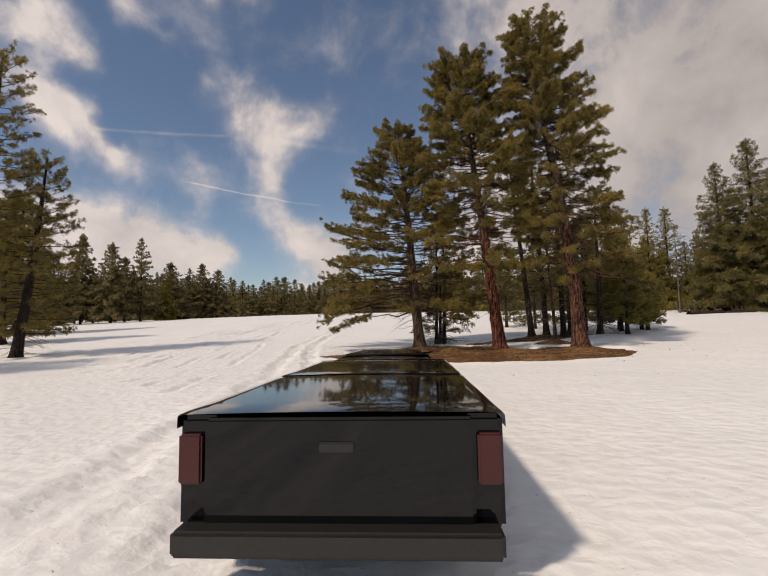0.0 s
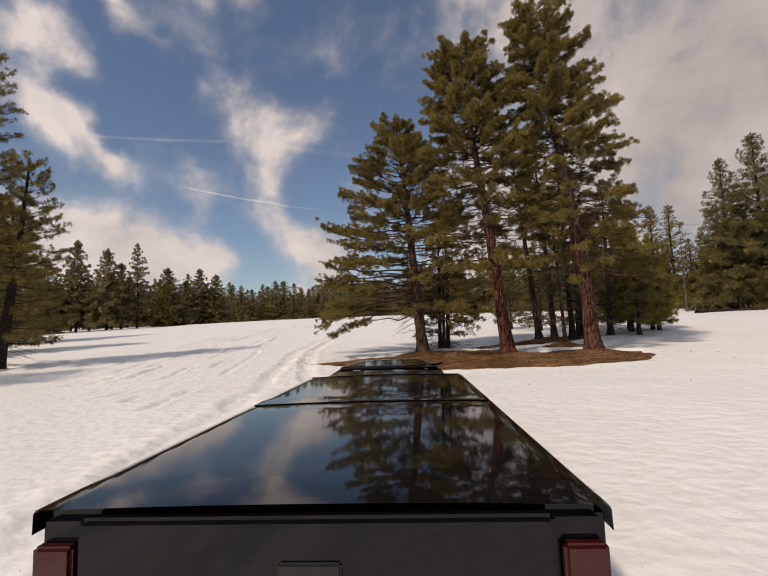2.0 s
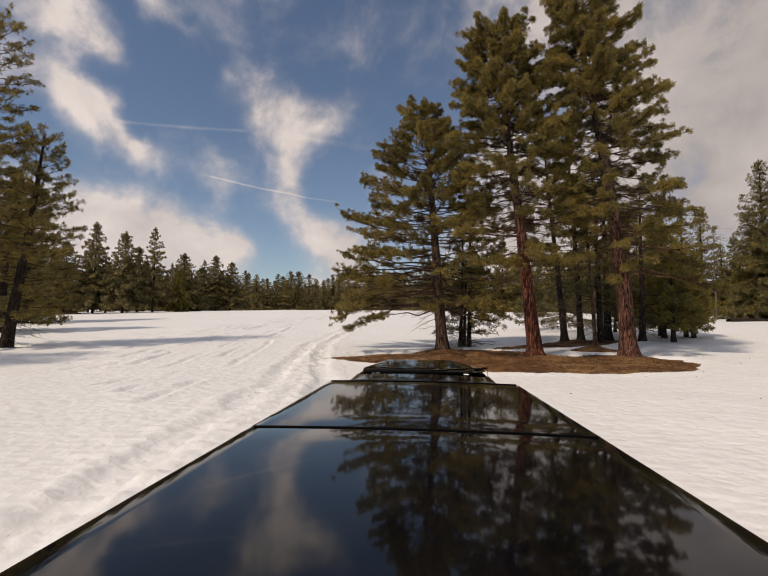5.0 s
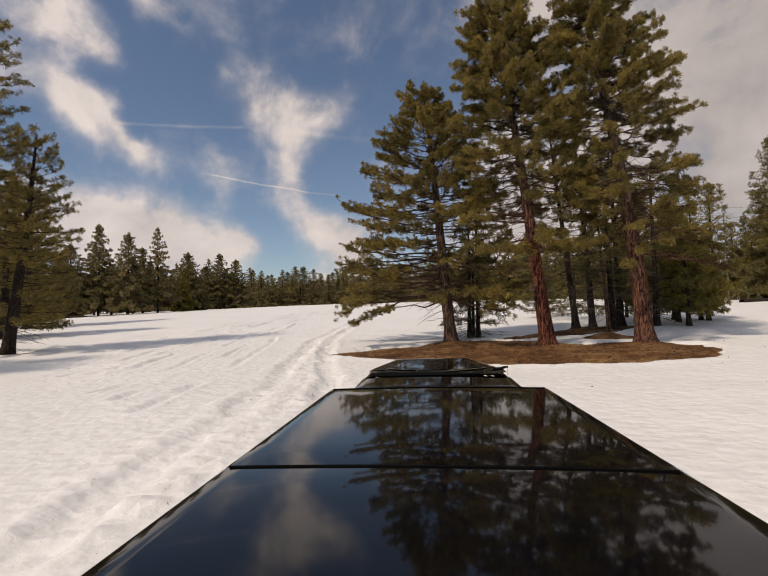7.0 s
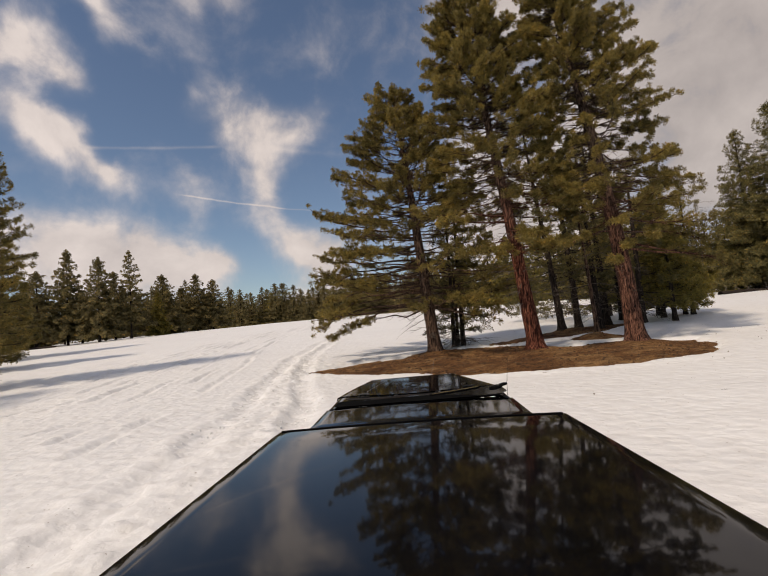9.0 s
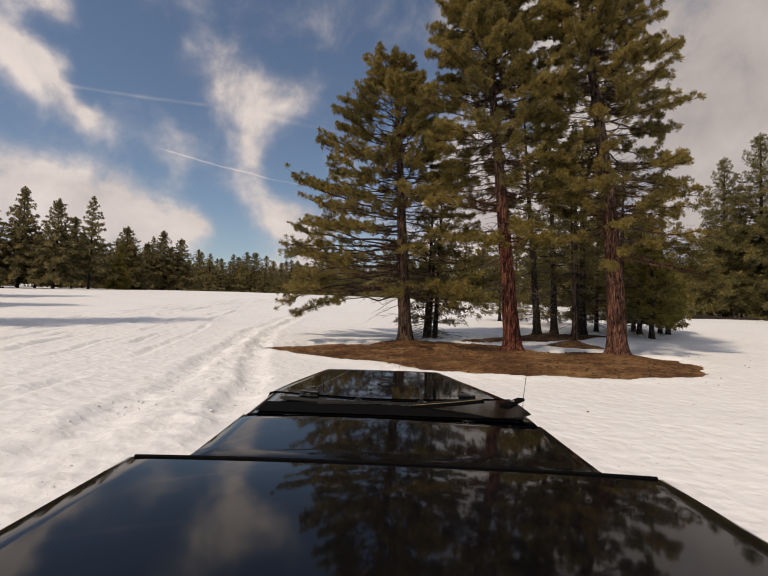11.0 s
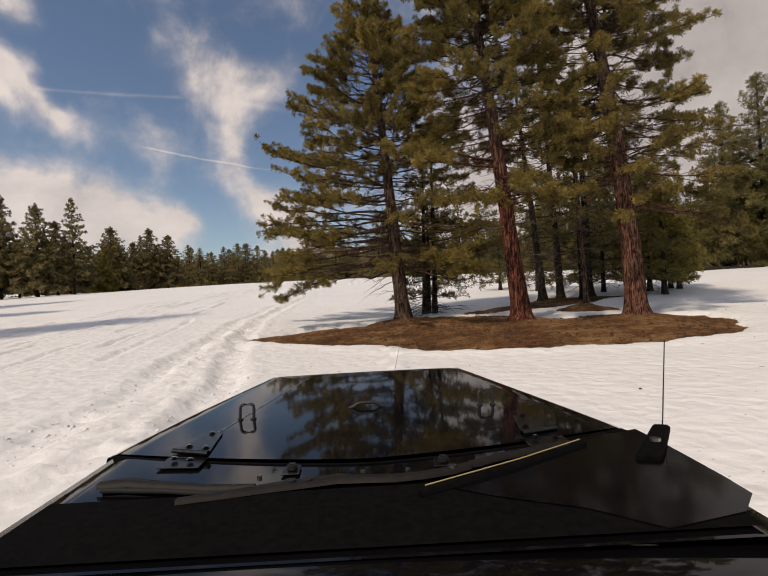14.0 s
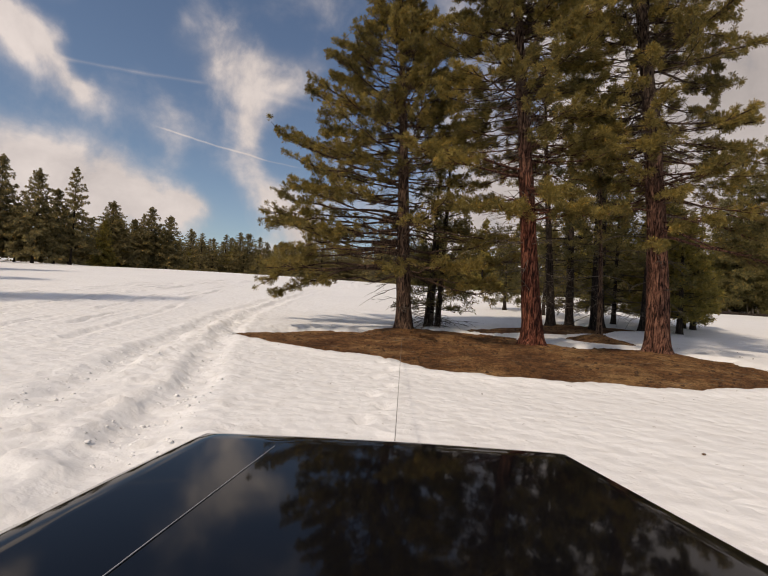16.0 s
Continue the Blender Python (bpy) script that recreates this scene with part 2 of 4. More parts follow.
def plain_material(name, colour, rough, metal=0.0, spec=0.5, grain=0.15, scale=20.0, coat=0.0):
    m, nt, b = material(name, rough, metal, spec)
    n = noise_node(nt, scale, 4)
    lo, hi = tuple(v * (1 - grain) for v in colour), tuple(v * (1 + grain) for v in colour)
    nt.links.new(ramp_node(nt, n.outputs[0], [(0.3, lo), (0.7, hi)]), b.inputs["Base Color"])
    b.inputs["Coat Weight"].default_value = coat
    b.inputs["Coat Roughness"].default_value = 0.03
    return m


SNOW, DUFF = snow_material(), duff_material()
BARK_RED = bark_material("red_pine_bark", (0.018, 0.008, 0.006), (0.125, 0.040, 0.026), (0.38, 0.160, 0.100), young=(0.22, 0.150, 0.110))
BARK_BROWN = bark_material("brown_pine_bark", (0.020, 0.014, 0.012), (0.105, 0.066, 0.047), (0.27, 0.18, 0.13))
BARK_OLD = bark_material("old_pine_bark", (0.018, 0.010, 0.008), (0.120, 0.054, 0.037), (0.34, 0.180, 0.125), young=(0.21, 0.150, 0.115))
BARK_DARK = bark_material("dark_pine_bark", (0.014, 0.011, 0.010), (0.045, 0.034, 0.028), (0.09, 0.07, 0.055))
DEAD_WOOD = bark_material("grey_dead_wood", (0.08, 0.065, 0.055), (0.17, 0.145, 0.12), (0.28, 0.25, 0.21))
NEEDLES = needle_material("pine_needles", (0.112, 0.094, 0.036), (0.255, 0.200, 0.066), (0.41, 0.310, 0.090))
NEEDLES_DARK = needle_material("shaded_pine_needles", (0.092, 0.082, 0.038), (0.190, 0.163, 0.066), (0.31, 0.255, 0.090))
NEEDLES_YOUNG = needle_material("young_pine_needles", (0.15, 0.128, 0.038), (0.26, 0.212, 0.055), (0.36, 0.285, 0.066))
NEEDLES_FAR = needle_material("far_conifer_needles", (0.145, 0.124, 0.064), (0.240, 0.198, 0.096), (0.34, 0.275, 0.118))


# ---- terrain ----
def softplus(v, w):
    return w * np.log1p(np.exp(np.clip(v / w, -40, 40)))


def ground(x, y):
    """Height of the open snow field."""
    far = np.hypot(x, y)
    z = 0.045 * softplus(np.minimum(y, 260) - 22, 5) + 0.03 * softplus(np.minimum(x, 160) + 1, 3)
    z = z + 1.5 * np.exp(-((x + 8) ** 2 + (y - 85) ** 2) / (2 * 34 ** 2)) - 0.12
    return z * np.where(far < 300, 1, np.maximum(0.4, 1 - (far - 300) / 2000))


def wave(x, y, seed, scale):
    """Cheap smooth noise from a few crossed sines."""
    rng = np.random.default_rng(seed)
    out = 0
    for i in range(6):
        a, p, k = rng.uniform(0, 6.28), rng.uniform(0, 6.28), scale * rng.uniform(0.6, 1.9)
        out = out + np.sin(k * (x * np.cos(a) + y * np.sin(a)) + p + 1.3 * np.sin(0.6 * k * (y * np.cos(a) - x * np.sin(a)) + p))
    return out / 6


# bare ground: outline in plan, in polar form round each centre
def patch_inside(x, y):
    """Positive inside the bare patches: about metres to the edge."""
    best = -99.0
    for cx, cy, rx, ry, turn in PATCHES:
        c, s = math.cos(radians(turn)), math.sin(radians(turn))
        u, v = (x - cx) * c + (y - cy) * s, -(x - cx) * s + (y - cy) * c
        d = (1 - np.hypot(u / rx, v / ry)) * min(rx, ry)
        best = np.maximum(best, d)
    return best + 0.28 * wave(x, y, 5, 1.1) + 0.13 * wave(x, y, 6, 3.4) + 0.08 * wave(x, y, 14, 8.0) + 0.08 * wave(x, y, 17, 17.0) + 0.03 * wave(x, y, 19, 31.0)


PATCHES = [(5.4, 18.3, 4.4, 2.9, 4), (2.0, 20.2, 4.6, 2.6, -16), (-0.6, 20.2, 2.5, 1.5, -18), (3.0, 22.4, 3.0, 2.0, 0), (8.3, 26.4, 3.8, 1.4, 22), (11.2, 28.0, 2.6, 1.3, 10),
           (-19.0, 23.8, 1.0, 0.8, 0), (8.5, 23.0, 1.2, 1.2, 0)]
RUTS = [  # centre line in plan, half width, depth
    ([(-2.3, -40.0), (-2.6, 1.0), (-3.1, 7.0), (-3.25, 11.0), (-3.45, 13.6), (-4.0, 17.2), (-4.3, 21.0), (-4.9, 26.1), (-4.8, 33), (-4.2, 42), (-2.0, 56), (4.0, 75)], 0.27, 0.074),
    ([(-0.95, -40.0), (-1.2, 1.0), (-1.7, 7.0), (-1.85, 11.5), (-2.05, 13.7), (-2.75, 17.4), (-3.45, 21.4), (-4.05, 26.5), (-4.0, 33), (-3.4, 42), (-1.2, 56), (4.8, 75)], 0.27, 0.078),
]
for off, wide, deep in ((0.0, 0.14, 0.055), (1.5, 0.15, 0.060), (2.2, 0.13, 0.050), (3.1, 0.14, 0.055), (4.3, 0.13, 0.050), (5.2, 0.16, 0.060), (-2.1, 0.14, 0.055), (-1.0, 0.12, 0.045), (6.3, 0.14, 0.050), (7.4, 0.14, 0.050), (9.0, 0.14, 0.050)):   # older tracks over the open field
    RUTS.append(([(-7.2 - off, 13.0 + off), (-7.9 - off, 18.5 + 0.5 * off), (-9.0 - off, 25.0), (-10.3 - 0.9 * off, 33.0), (-10.6 - 0.7 * off, 41.0), (-9.6 - 0.5 * off, 51.0), (-3.0 - 0.3 * off, 75.0)], wide, deep))
PRINTS = [(0.10 + 0.075 * i + (0.13 if i % 2 else -0.09), 11.5 + 0.66 * i) for i in range(9)]


def line_distance(x, y, pts):
    best = np.full(np.shape(x), 99.0)
    for (ax, ay), (bx, by) in zip(pts[:-1], pts[1:]):
        dx, dy = bx - ax, by - ay
        s = np.clip(((x - ax) * dx + (y - ay) * dy) / (dx * dx + dy * dy), 0, 1)
        best = np.minimum(best, np.hypot(x - ax - s * dx, y - ay - s * dy))
    return best


def snow_height(x, y):
    near = np.exp(-(np.maximum(np.hypot(x, y - 15) - 60, 0) / 40) ** 2)
    z = ground(x, y) + near * (0.05 * wave(x, y, 1, 0.45) + 0.022 * wave(x, y, 2, 1.7) + 0.005 * wave(x, y, 3, 7.5) + 0.003 * wave(x, y, 4, 15.0))
    for pts, half, deep in RUTS:
        wob = 0.8 + 0.55 * wave(x, y, 7, 0.9) + 0.35 * wave(x, y, 15, 3.0)
        if deep < 0.0615:   # half drifted over
            wob = 1.5 * np.clip(0.35 + 1.7 * wave(x, y, 18 + int(100 * half), 0.8) + 0.9 * wave(x, y, 15, 3.0), 0, 1.5)
        d = line_distance(x + 0.14 * wave(x, y, 8, 1.6) + 0.05 * wave(x, y, 16, 7.0), y, pts) / half
        z = z - deep * wob * np.exp(-np.minimum(d, 9) ** 4) + 0.40 * deep * wob * np.exp(-((d - 1.6) / 0.7) ** 2)
        crumble = np.maximum(0, wave(x, y, 9, 6.5) + 0.6 * wave(x, y, 10, 14.0) - 0.12) + 0.9 * np.maximum(0, wave(x, y, 13, 27.0))
        z = z + 0.75 * deep * crumble * np.exp(-(np.minimum(d, 9) / 4.0) ** 4)
    for px, py in PRINTS:
        d = np.hypot((x - px) / 0.10, (y - py) / 0.17)
        z = z - 0.06 * np.exp(-d ** 4) + 0.015 * np.exp(-((d - 1.6) / 0.5) ** 2)
    p = patch_inside(x, y)
    return z - 0.42 / (1 + np.exp(np.clip(-(p - 0.10) / 0.10, -40, 40))) + 0.05 * np.exp(-((p + 0.35) / 0.3) ** 2)


def mounds(x, y):
    """Litter heaped round the trunks."""
    z = 0.0
    for tx, ty, up, wide in ((1.85, 23.9, 0.14, 0.7), (5.2, 20.7, 0.14, 0.8), (8.6, 20.2, 0.15, 0.9), (8.75, 23.5, 0.22, 0.55), (9.4, 27.9, 0.12, 0.9)):
        z = z + up * np.exp(-((x - tx) ** 2 + (y - ty) ** 2) / (2 * wide * wide))
    return z


def duff_height(x, y):
    p = patch_inside(x, y)
    return ground(x, y) - 0.10 + 0.06 * np.clip(p, 0, 2) + 0.05 * wave(x, y, 11, 2.0) + 0.03 * wave(x, y, 12, 7.0) + mounds(x, y)


def spaced(lo, hi, fine, reach, grow=1.16):
    core = list(np.arange(lo, hi + 1e-6, fine))
    step, v, right = fine, hi, []
    while v < reach:
        step *= grow
        v += step
        right.append(v)
    step, v, left = fine, lo, []
    while v > -reach:
        step *= grow
        v -= step
        left.append(v)
    return np.array(left[::-1] + core + right)


def fast_mesh(name, verts, faces, mat, smooth=True):
    """A mesh from arrays; faces is an array of triangles or of quads."""
    me = bpy.data.meshes.new(name)
    verts, faces = np.asarray(verts, dtype=np.float32), np.asarray(faces, dtype=np.int32)
    n, k = faces.shape
    me.vertices.add(len(verts))
    me.vertices.foreach_set("co", verts.ravel())
    me.loops.add(n * k)
    me.loops.foreach_set("vertex_index", faces.ravel())
    me.polygons.add(n)
    me.polygons.foreach_set("loop_start", np.arange(0, n * k, k, dtype=np.int32))
    me.polygons.foreach_set("use_smooth", np.full(n, smooth))
    me.materials.append(mat)
    me.update(calc_edges=True)
    me.validate()
    return me


def sheet(name, xs, ys, height, mat):
    X, Y = np.meshgrid(xs, ys)
    V = np.stack([X, Y, height(X, Y)], -1).reshape(-1, 3)
    w = len(xs)
    i = (np.arange(len(ys) - 1)[:, None] * w + np.arange(w - 1)[None, :]).ravel()
    return fast_mesh(name, V, np.stack([i, i + 1, i + w + 1, i + w], 1), mat)


field = new("ground", sheet("ground", spaced(-15, 12, 0.09, 2600, 1.13), spaced(5.5, 36, 0.09, 2600, 1.10), snow_height, SNOW))
tagged(field, "wind-packed old snow field with wheel ruts and footprints", "ground", kind="structure")


def trim_patch(name, x0, x1, y0, y1):
    """Litter-covered soil, wherever the snow has melted through."""
    xs, ys = np.arange(x0, x1, 0.11), np.arange(y0, y1, 0.11)
    X, Y = np.meshgrid(xs, ys)
    P = patch_inside(X, Y)
    Z = duff_height(X, Y) - 0.5 * np.clip(-P - 0.25, 0, 1)
    V = np.stack([X, Y, Z], -1).reshape(-1, 3)
    w = len(xs)
    i = (np.arange(len(ys) - 1)[:, None] * w + np.arange(w - 1)[None, :]).ravel()
    keep = P.ravel()[i] > -0.5
    i = i[keep]
    used, inv = np.unique(np.stack([i, i + 1, i + w + 1, i + w], 1), return_inverse=True)
    ob = new(name, fast_mesh(name, V[used], inv.reshape(-1, 4), DUFF))
    return tagged(ob, "bare soil under a mat of brown pine needles", "bare ground", kind="structure")


trim_patch("soil_under_grove", -5, 15, 13, 31)
trim_patch("soil_under_pine", -21, -17, 21.5, 26)


# ---- parts ----
def part(name, mesh_or_bm, mat, parent, label=""):
    """Links a mesh (or a bmesh) as one part under a thing or a part."""
    if isinstance(mesh_or_bm, bmesh.types.BMesh):
        me = bpy.data.meshes.new(name)
        mesh_or_bm.to_mesh(me)
        mesh_or_bm.free()
        me.materials.append(mat)
        mesh_or_bm = me
    ob = new(name, mesh_or_bm)
    ob.parent = parent
    return tagged(ob, label)


def unit(v):
    return v / (np.linalg.norm(v, axis=-1, keepdims=True) + 1e-9)


class Tubes:
    """Collects tapered tubes into one mesh."""

    def __init__(self):
        self.V, self.F, self.n = [], [], 0

    def add(self, pts, radii, sides):
        pts = np.asarray(pts, dtype=float)
        d = unit(np.gradient(pts, axis=0))
        ref = np.array([0.31, 0.17, 0.93]) if abs(d[0][2]) < 0.9 else np.array([1.0, 0.0, 0.0])
        a = unit(np.cross(d, ref))
        b = np.cross(d, a)
        ang = np.linspace(0, 2 * np.pi, sides, endpoint=False)
        ring = a[:, None, :] * np.cos(ang)[None, :, None] + b[:, None, :] * np.sin(ang)[None, :, None]
        V = pts[:, None, :] + ring * np.asarray(radii)[:, None, None]
        i = (np.arange(len(pts) - 1)[:, None] * sides + np.arange(sides)[None, :])
        j = (np.arange(len(pts) - 1)[:, None] * sides + (np.arange(sides)[None, :] + 1) % sides)
        f = np.stack([i, i + sides, j + sides, j], -1).reshape(-1, 4) + self.n
        self.V.append(V.reshape(-1, 3))
        self.F.append(f)
        self.n += len(pts) * sides

    def mesh(self, name, mat):
        return fast_mesh(name, np.concatenate(self.V), np.concatenate(self.F), mat)


def tuft_shapes(rng, needles, width):
    """A few brush-like sprays of needles round the z axis, of unit length."""
    shapes = []
    for _ in range(4):
        th = rng.uniform(0, 2 * np.pi, needles)
        ph = np.radians(rng.uniform(0, 125, needles))
        d = np.stack([np.sin(ph) * np.cos(th), np.sin(ph) * np.sin(th), np.cos(ph) * 0.9 + 0.1], -1)
        side = unit(np.cross(d, rng.normal(size=(needles, 3)))) * width * 0.5
        root = np.zeros((needles, 3))
        root[:, 2] = rng.uniform(-0.30, 0.15, needles)
        length = rng.uniform(0.65, 1.0, needles)[:, None]
        tip = root + d * length
        shapes.append(np.stack([root, tip + side, tip - side], 1))   # slim wedges
    return shapes


def needle_mesh(name, P, D, S, shapes, rng, mat):
    P, D, S = np.asarray(P), unit(np.asarray(D)), np.asarray(S)
    a = unit(np.cross(D, rng.normal(size=D.shape)))
    R = np.stack([a, np.cross(D, a), D], 1)
    pick = rng.integers(0, len(shapes), len(P))
    out = []
    for k, T in enumerate(shapes):
        m = pick == k
        if m.any():
            out.append((np.einsum("nqi,mij->mnqj", T, R[m]) * S[m][:, None, None, None] + P[m][:, None, None, :]).reshape(-1, 3))
    V = np.concatenate(out)
    F = np.arange(len(V)).reshape(-1, 3)
    return fast_mesh(name, V, F, mat, smooth=False)


def trunk_mesh(name, H, r0, axis, rng, mat, sides=26, rings=60, rough=0.06, flare=0.45):
    z = np.concatenate([np.linspace(-0.35, 1.5, rings // 3, endpoint=False), np.linspace(1.5, H, rings - rings // 3)])
    f = np.clip(z / H, 0, 1)
    r = r0 * (1 - f) ** 0.8 * 0.95 + 0.02 + r0 * flare * np.exp(-np.maximum(z, -0.2) / 0.28)
    ang = np.linspace(0, 2 * np.pi, sides, endpoint=False)
    ph = rng.uniform(0, 6.28, 8)
    A, Z = np.meshgrid(ang, z)
    rel = 1 + rough * (np.sin(7 * A + ph[0] + 1.3 * np.sin(2.1 * Z + ph[1])) + np.sin(11 * A + ph[2] + 1.1 * np.sin(3.7 * Z + ph[3])) * 0.7) * np.exp(-0.12 * np.maximum(Z, 0))
    rel = rel + 0.22 * np.exp(-np.maximum(Z, -0.2) / 0.3) * np.sin(4 * A + ph[4])
    c = axis(z)
    V = np.stack([c[:, 0][:, None] + r[:, None] * rel * np.cos(A), c[:, 1][:, None] + r[:, None] * rel * np.sin(A), Z], -1).reshape(-1, 3)
    i = (np.arange(len(z) - 1)[:, None] * sides + np.arange(sides)[None, :])
    j = (np.arange(len(z) - 1)[:, None] * sides + (np.arange(sides)[None, :] + 1) % sides)
    return fast_mesh(name, V, np.stack([i, j, j + sides, i + sides], -1).reshape(-1, 4), mat)


def pine(name, seed, H, r0, crown_from, reach, lean=(0, 0), limbs=80, twigs=2.6, tufts=4, size=0.24, needles=18, width=0.10,
         bark=None, leaf=None, droop=8.0, rise=30.0, dead=0, base_limbs=(), sides=26, rings=60, gap=0.0, label="", category="pine tree", group="", tilt=0.0, near=False, inner=0.36, bow_up=15.0, spread=1.0, slim=0.0, open_side=0.0, sweep=1.0, twig_len=1.0, tuft_from=0.58, pointed=False, low_bare=0.0, bare_twigs=0.0, low_gap=0.0):
    """A pine at the origin. reach(f, az): length of the limbs at the part f of the crown's height, towards the azimuth az (0: along x)."""
    rng = np.random.default_rng(seed)
    lean = np.array(lean, dtype=float)
    wob = rng.uniform(-1, 1, 4)

    def axis(z):
        f = np.clip(np.asarray(z, dtype=float) / H, 0, 1)
        bend = np.stack([np.sin(f * 5 + wob[0]) - np.sin(wob[0]), np.sin(f * 4 + wob[1]) - np.sin(wob[1])], -1) * 0.012 * H * 0.5
        return (f ** sweep)[..., None] * lean + bend * f[..., None]

    root = new(name)
    root.empty_display_size = 0.5
    part("trunk", trunk_mesh("trunk", H, r0, axis, rng, bark, sides, rings), bark, root)
    wood, P, D, S = Tubes(), [], [], []

    def separate(kind, mat, text=""):
        """On a tree seen close, each limb is a part by itself."""
        nonlocal wood
        if near and wood.n:
            part(kind, wood.mesh(kind, mat), mat, root, text)
            wood = Tubes()

    def limb(z, az, L, e0, live=True, bow=34.0, thick=1.0):
        n = 7
        c = np.append(axis(z), z)
        pts, el, a = [c], e0, az
        for i in range(n):
            el2 = radians(el + bow * (i / n) ** 1.6)
            a += rng.normal(0, 0.12 if near else 0.07)
            el2 += rng.normal(0, 0.10) if near else 0.0
            pts.append(pts[-1] + L / n * np.array([math.cos(el2) * math.cos(a), math.cos(el2) * math.sin(a), math.sin(el2)]))
        pts = np.array(pts)
        r = (0.011 + 0.0075 * L) * thick * (1 - 0.86 * np.linspace(0, 1, n + 1))
        wood.add(pts, r, 5)
        if not live:
            for s in rng.uniform(0.3, 0.95, int(2 + L * 1.2)):
                q = pts[min(n - 1, int(s * n))]
                d = unit(np.array([math.cos(a + rng.uniform(-1.3, 1.3)), math.sin(a + rng.uniform(-1.3, 1.3)), rng.uniform(-0.5, 0.3)]))
                l = rng.uniform(0.2, 0.6)
                wood.add([q, q + d * l * 0.5, q + d * l + np.array([0, 0, -0.06])], [0.010, 0.007, 0.003], 3)
            return
        count = max(3, int(L * twigs))
        start = inner + low_bare * (1.2 if thick > 1.2 else min(1.0, max(0.0, 1 - (z - crown_from) / (0.5 * (H - crown_from)))))
        count = max(3, int(count * (1 - start) / (1 - inner)))
        for s in rng.uniform(0.08, max(start, 0.1), int(bare_twigs * L)):   # bare inner twigs
            q = pts[int(s * n)]
            d = unit(np.array([math.cos(a + rng.uniform(-1.2, 1.2)), math.sin(a + rng.uniform(-1.2, 1.2)), rng.uniform(-0.5, 0.4)]))
            b = rng.uniform(0.2, 0.7)
            wood.add([q, q + d * b * 0.5, q + d * b + np.array([0, 0, 0.05])], [0.010, 0.008, 0.004], 3)
        for s in np.linspace(start, 1.0, count) + rng.uniform(-0.05, 0.05, count):
            s = min(max(s, 0.05), 0.999)
            if rng.random() < gap + (0.0 if thick > 1.2 else low_gap * max(0.0, 1 - 1.6 * (z - crown_from) / (H - crown_from))):
                continue
            k = int(s * n)
            q = pts[k] + (pts[k + 1] - pts[k]) * (s * n - k)
            along = unit(pts[k + 1] - pts[k])
            turn = rng.choice((-1, 1)) * radians(rng.uniform(25, 70)) * (1.05 - 0.75 * s)
            h = math.atan2(along[1], along[0]) + turn
            up = math.asin(np.clip(along[2], -1, 1)) + radians(rng.uniform(-10, 18))
            d = np.array([math.cos(up) * math.cos(h), math.cos(up) * math.sin(h), math.sin(up)])
            l = rng.uniform(0.30, 0.62) * (0.55 + 0.28 * L) * (1.15 - 0.55 * s)
            l = min(l * twig_len, 1.5) * (min(1.0, 0.25 + 0.45 * L) if pointed else 1.0)
            tip = q + d * l + np.array([0, 0, 0.10 * l])
            midp = q + d * l * 0.5
            wood.add([q, midp, tip], [0.013 * thick, 0.010 * thick, 0.006], 3)
            m = max(2, int(round(tufts * (0.6 + 0.5 * l))))
            for u in np.linspace(tuft_from, 1.0, m):
                base = q + d * l * u + np.array([0, 0, 0.10 * l * u]) + rng.normal(0, spread * (0.05 + 0.06 * l), 3)
                P.append(base)
                D.append(d + np.array([0, 0, 0.55]) + rng.normal(0, 0.35, 3))
                S.append(size * rng.uniform(0.75, 1.2) * (1 - slim * z / H))

    golden = 2.39996
    for i in range(limbs):
        f = (i + rng.uniform(-0.4, 0.4)) / limbs
        f = min(max(f, 0.0), 0.985)
        az = i * golden + rng.uniform(-0.4, 0.4)
        z = crown_from + f * (H - crown_from - 0.25)
        L = reach(f, az) * rng.uniform(0.72, 1.08)
        if L < 0.15:
            continue
        if math.cos(az - radians(265)) > 0.35 and rng.random() < open_side * (1.0 if f < 0.4 else 0.0):
            continue   # limbs lost on the open side
        limb(z, az, L, -droop + (rise + droop) * f ** 1.4 + rng.uniform(-9, 9) + tilt, bow=bow_up * (0.6 + 0.8 * rng.random()))
        separate("limb", bark)
    for z, az, L, e0, bow in base_limbs:
        limb(z, radians(az), L, e0, bow=bow, thick=1.3)
        separate("limb", bark)
    for i in range(14):   # leader
        P.append(np.append(axis(H), H - 0.07 * i) + rng.normal(0, 0.05 + 0.012 * i, 3))
        D.append(np.array([0, 0, 1.0]) + rng.normal(0, 0.4, 3))
        S.append(size * rng.uniform(0.7, 1.0) * (1 - slim))
    if wood.n:
        tagged(part("branching", wood.mesh("branching", bark), bark, root), kind="stuff")
    part("crown", needle_mesh("crown", P, D, S, tuft_shapes(rng, needles, width), rng, leaf), leaf, root)
    if dead:
        wood = Tubes()
        for i in range(dead):
            limb(rng.uniform(0.28, 1.45 if near else 1.0) * crown_from, rng.uniform(0, 6.28), rng.uniform(0.7, 2.0), rng.uniform(-25, 10), live=False, bow=-12, thick=0.7)
            separate("dead_branch", DEAD_WOOD, "bare grey dead branch")
        if wood.n:
            tagged(part("dead_branching", wood.mesh("dead_branching", DEAD_WOOD), DEAD_WOOD, root, "bare grey dead twigs"), kind="stuff")
    return tagged(root, label, category, group)


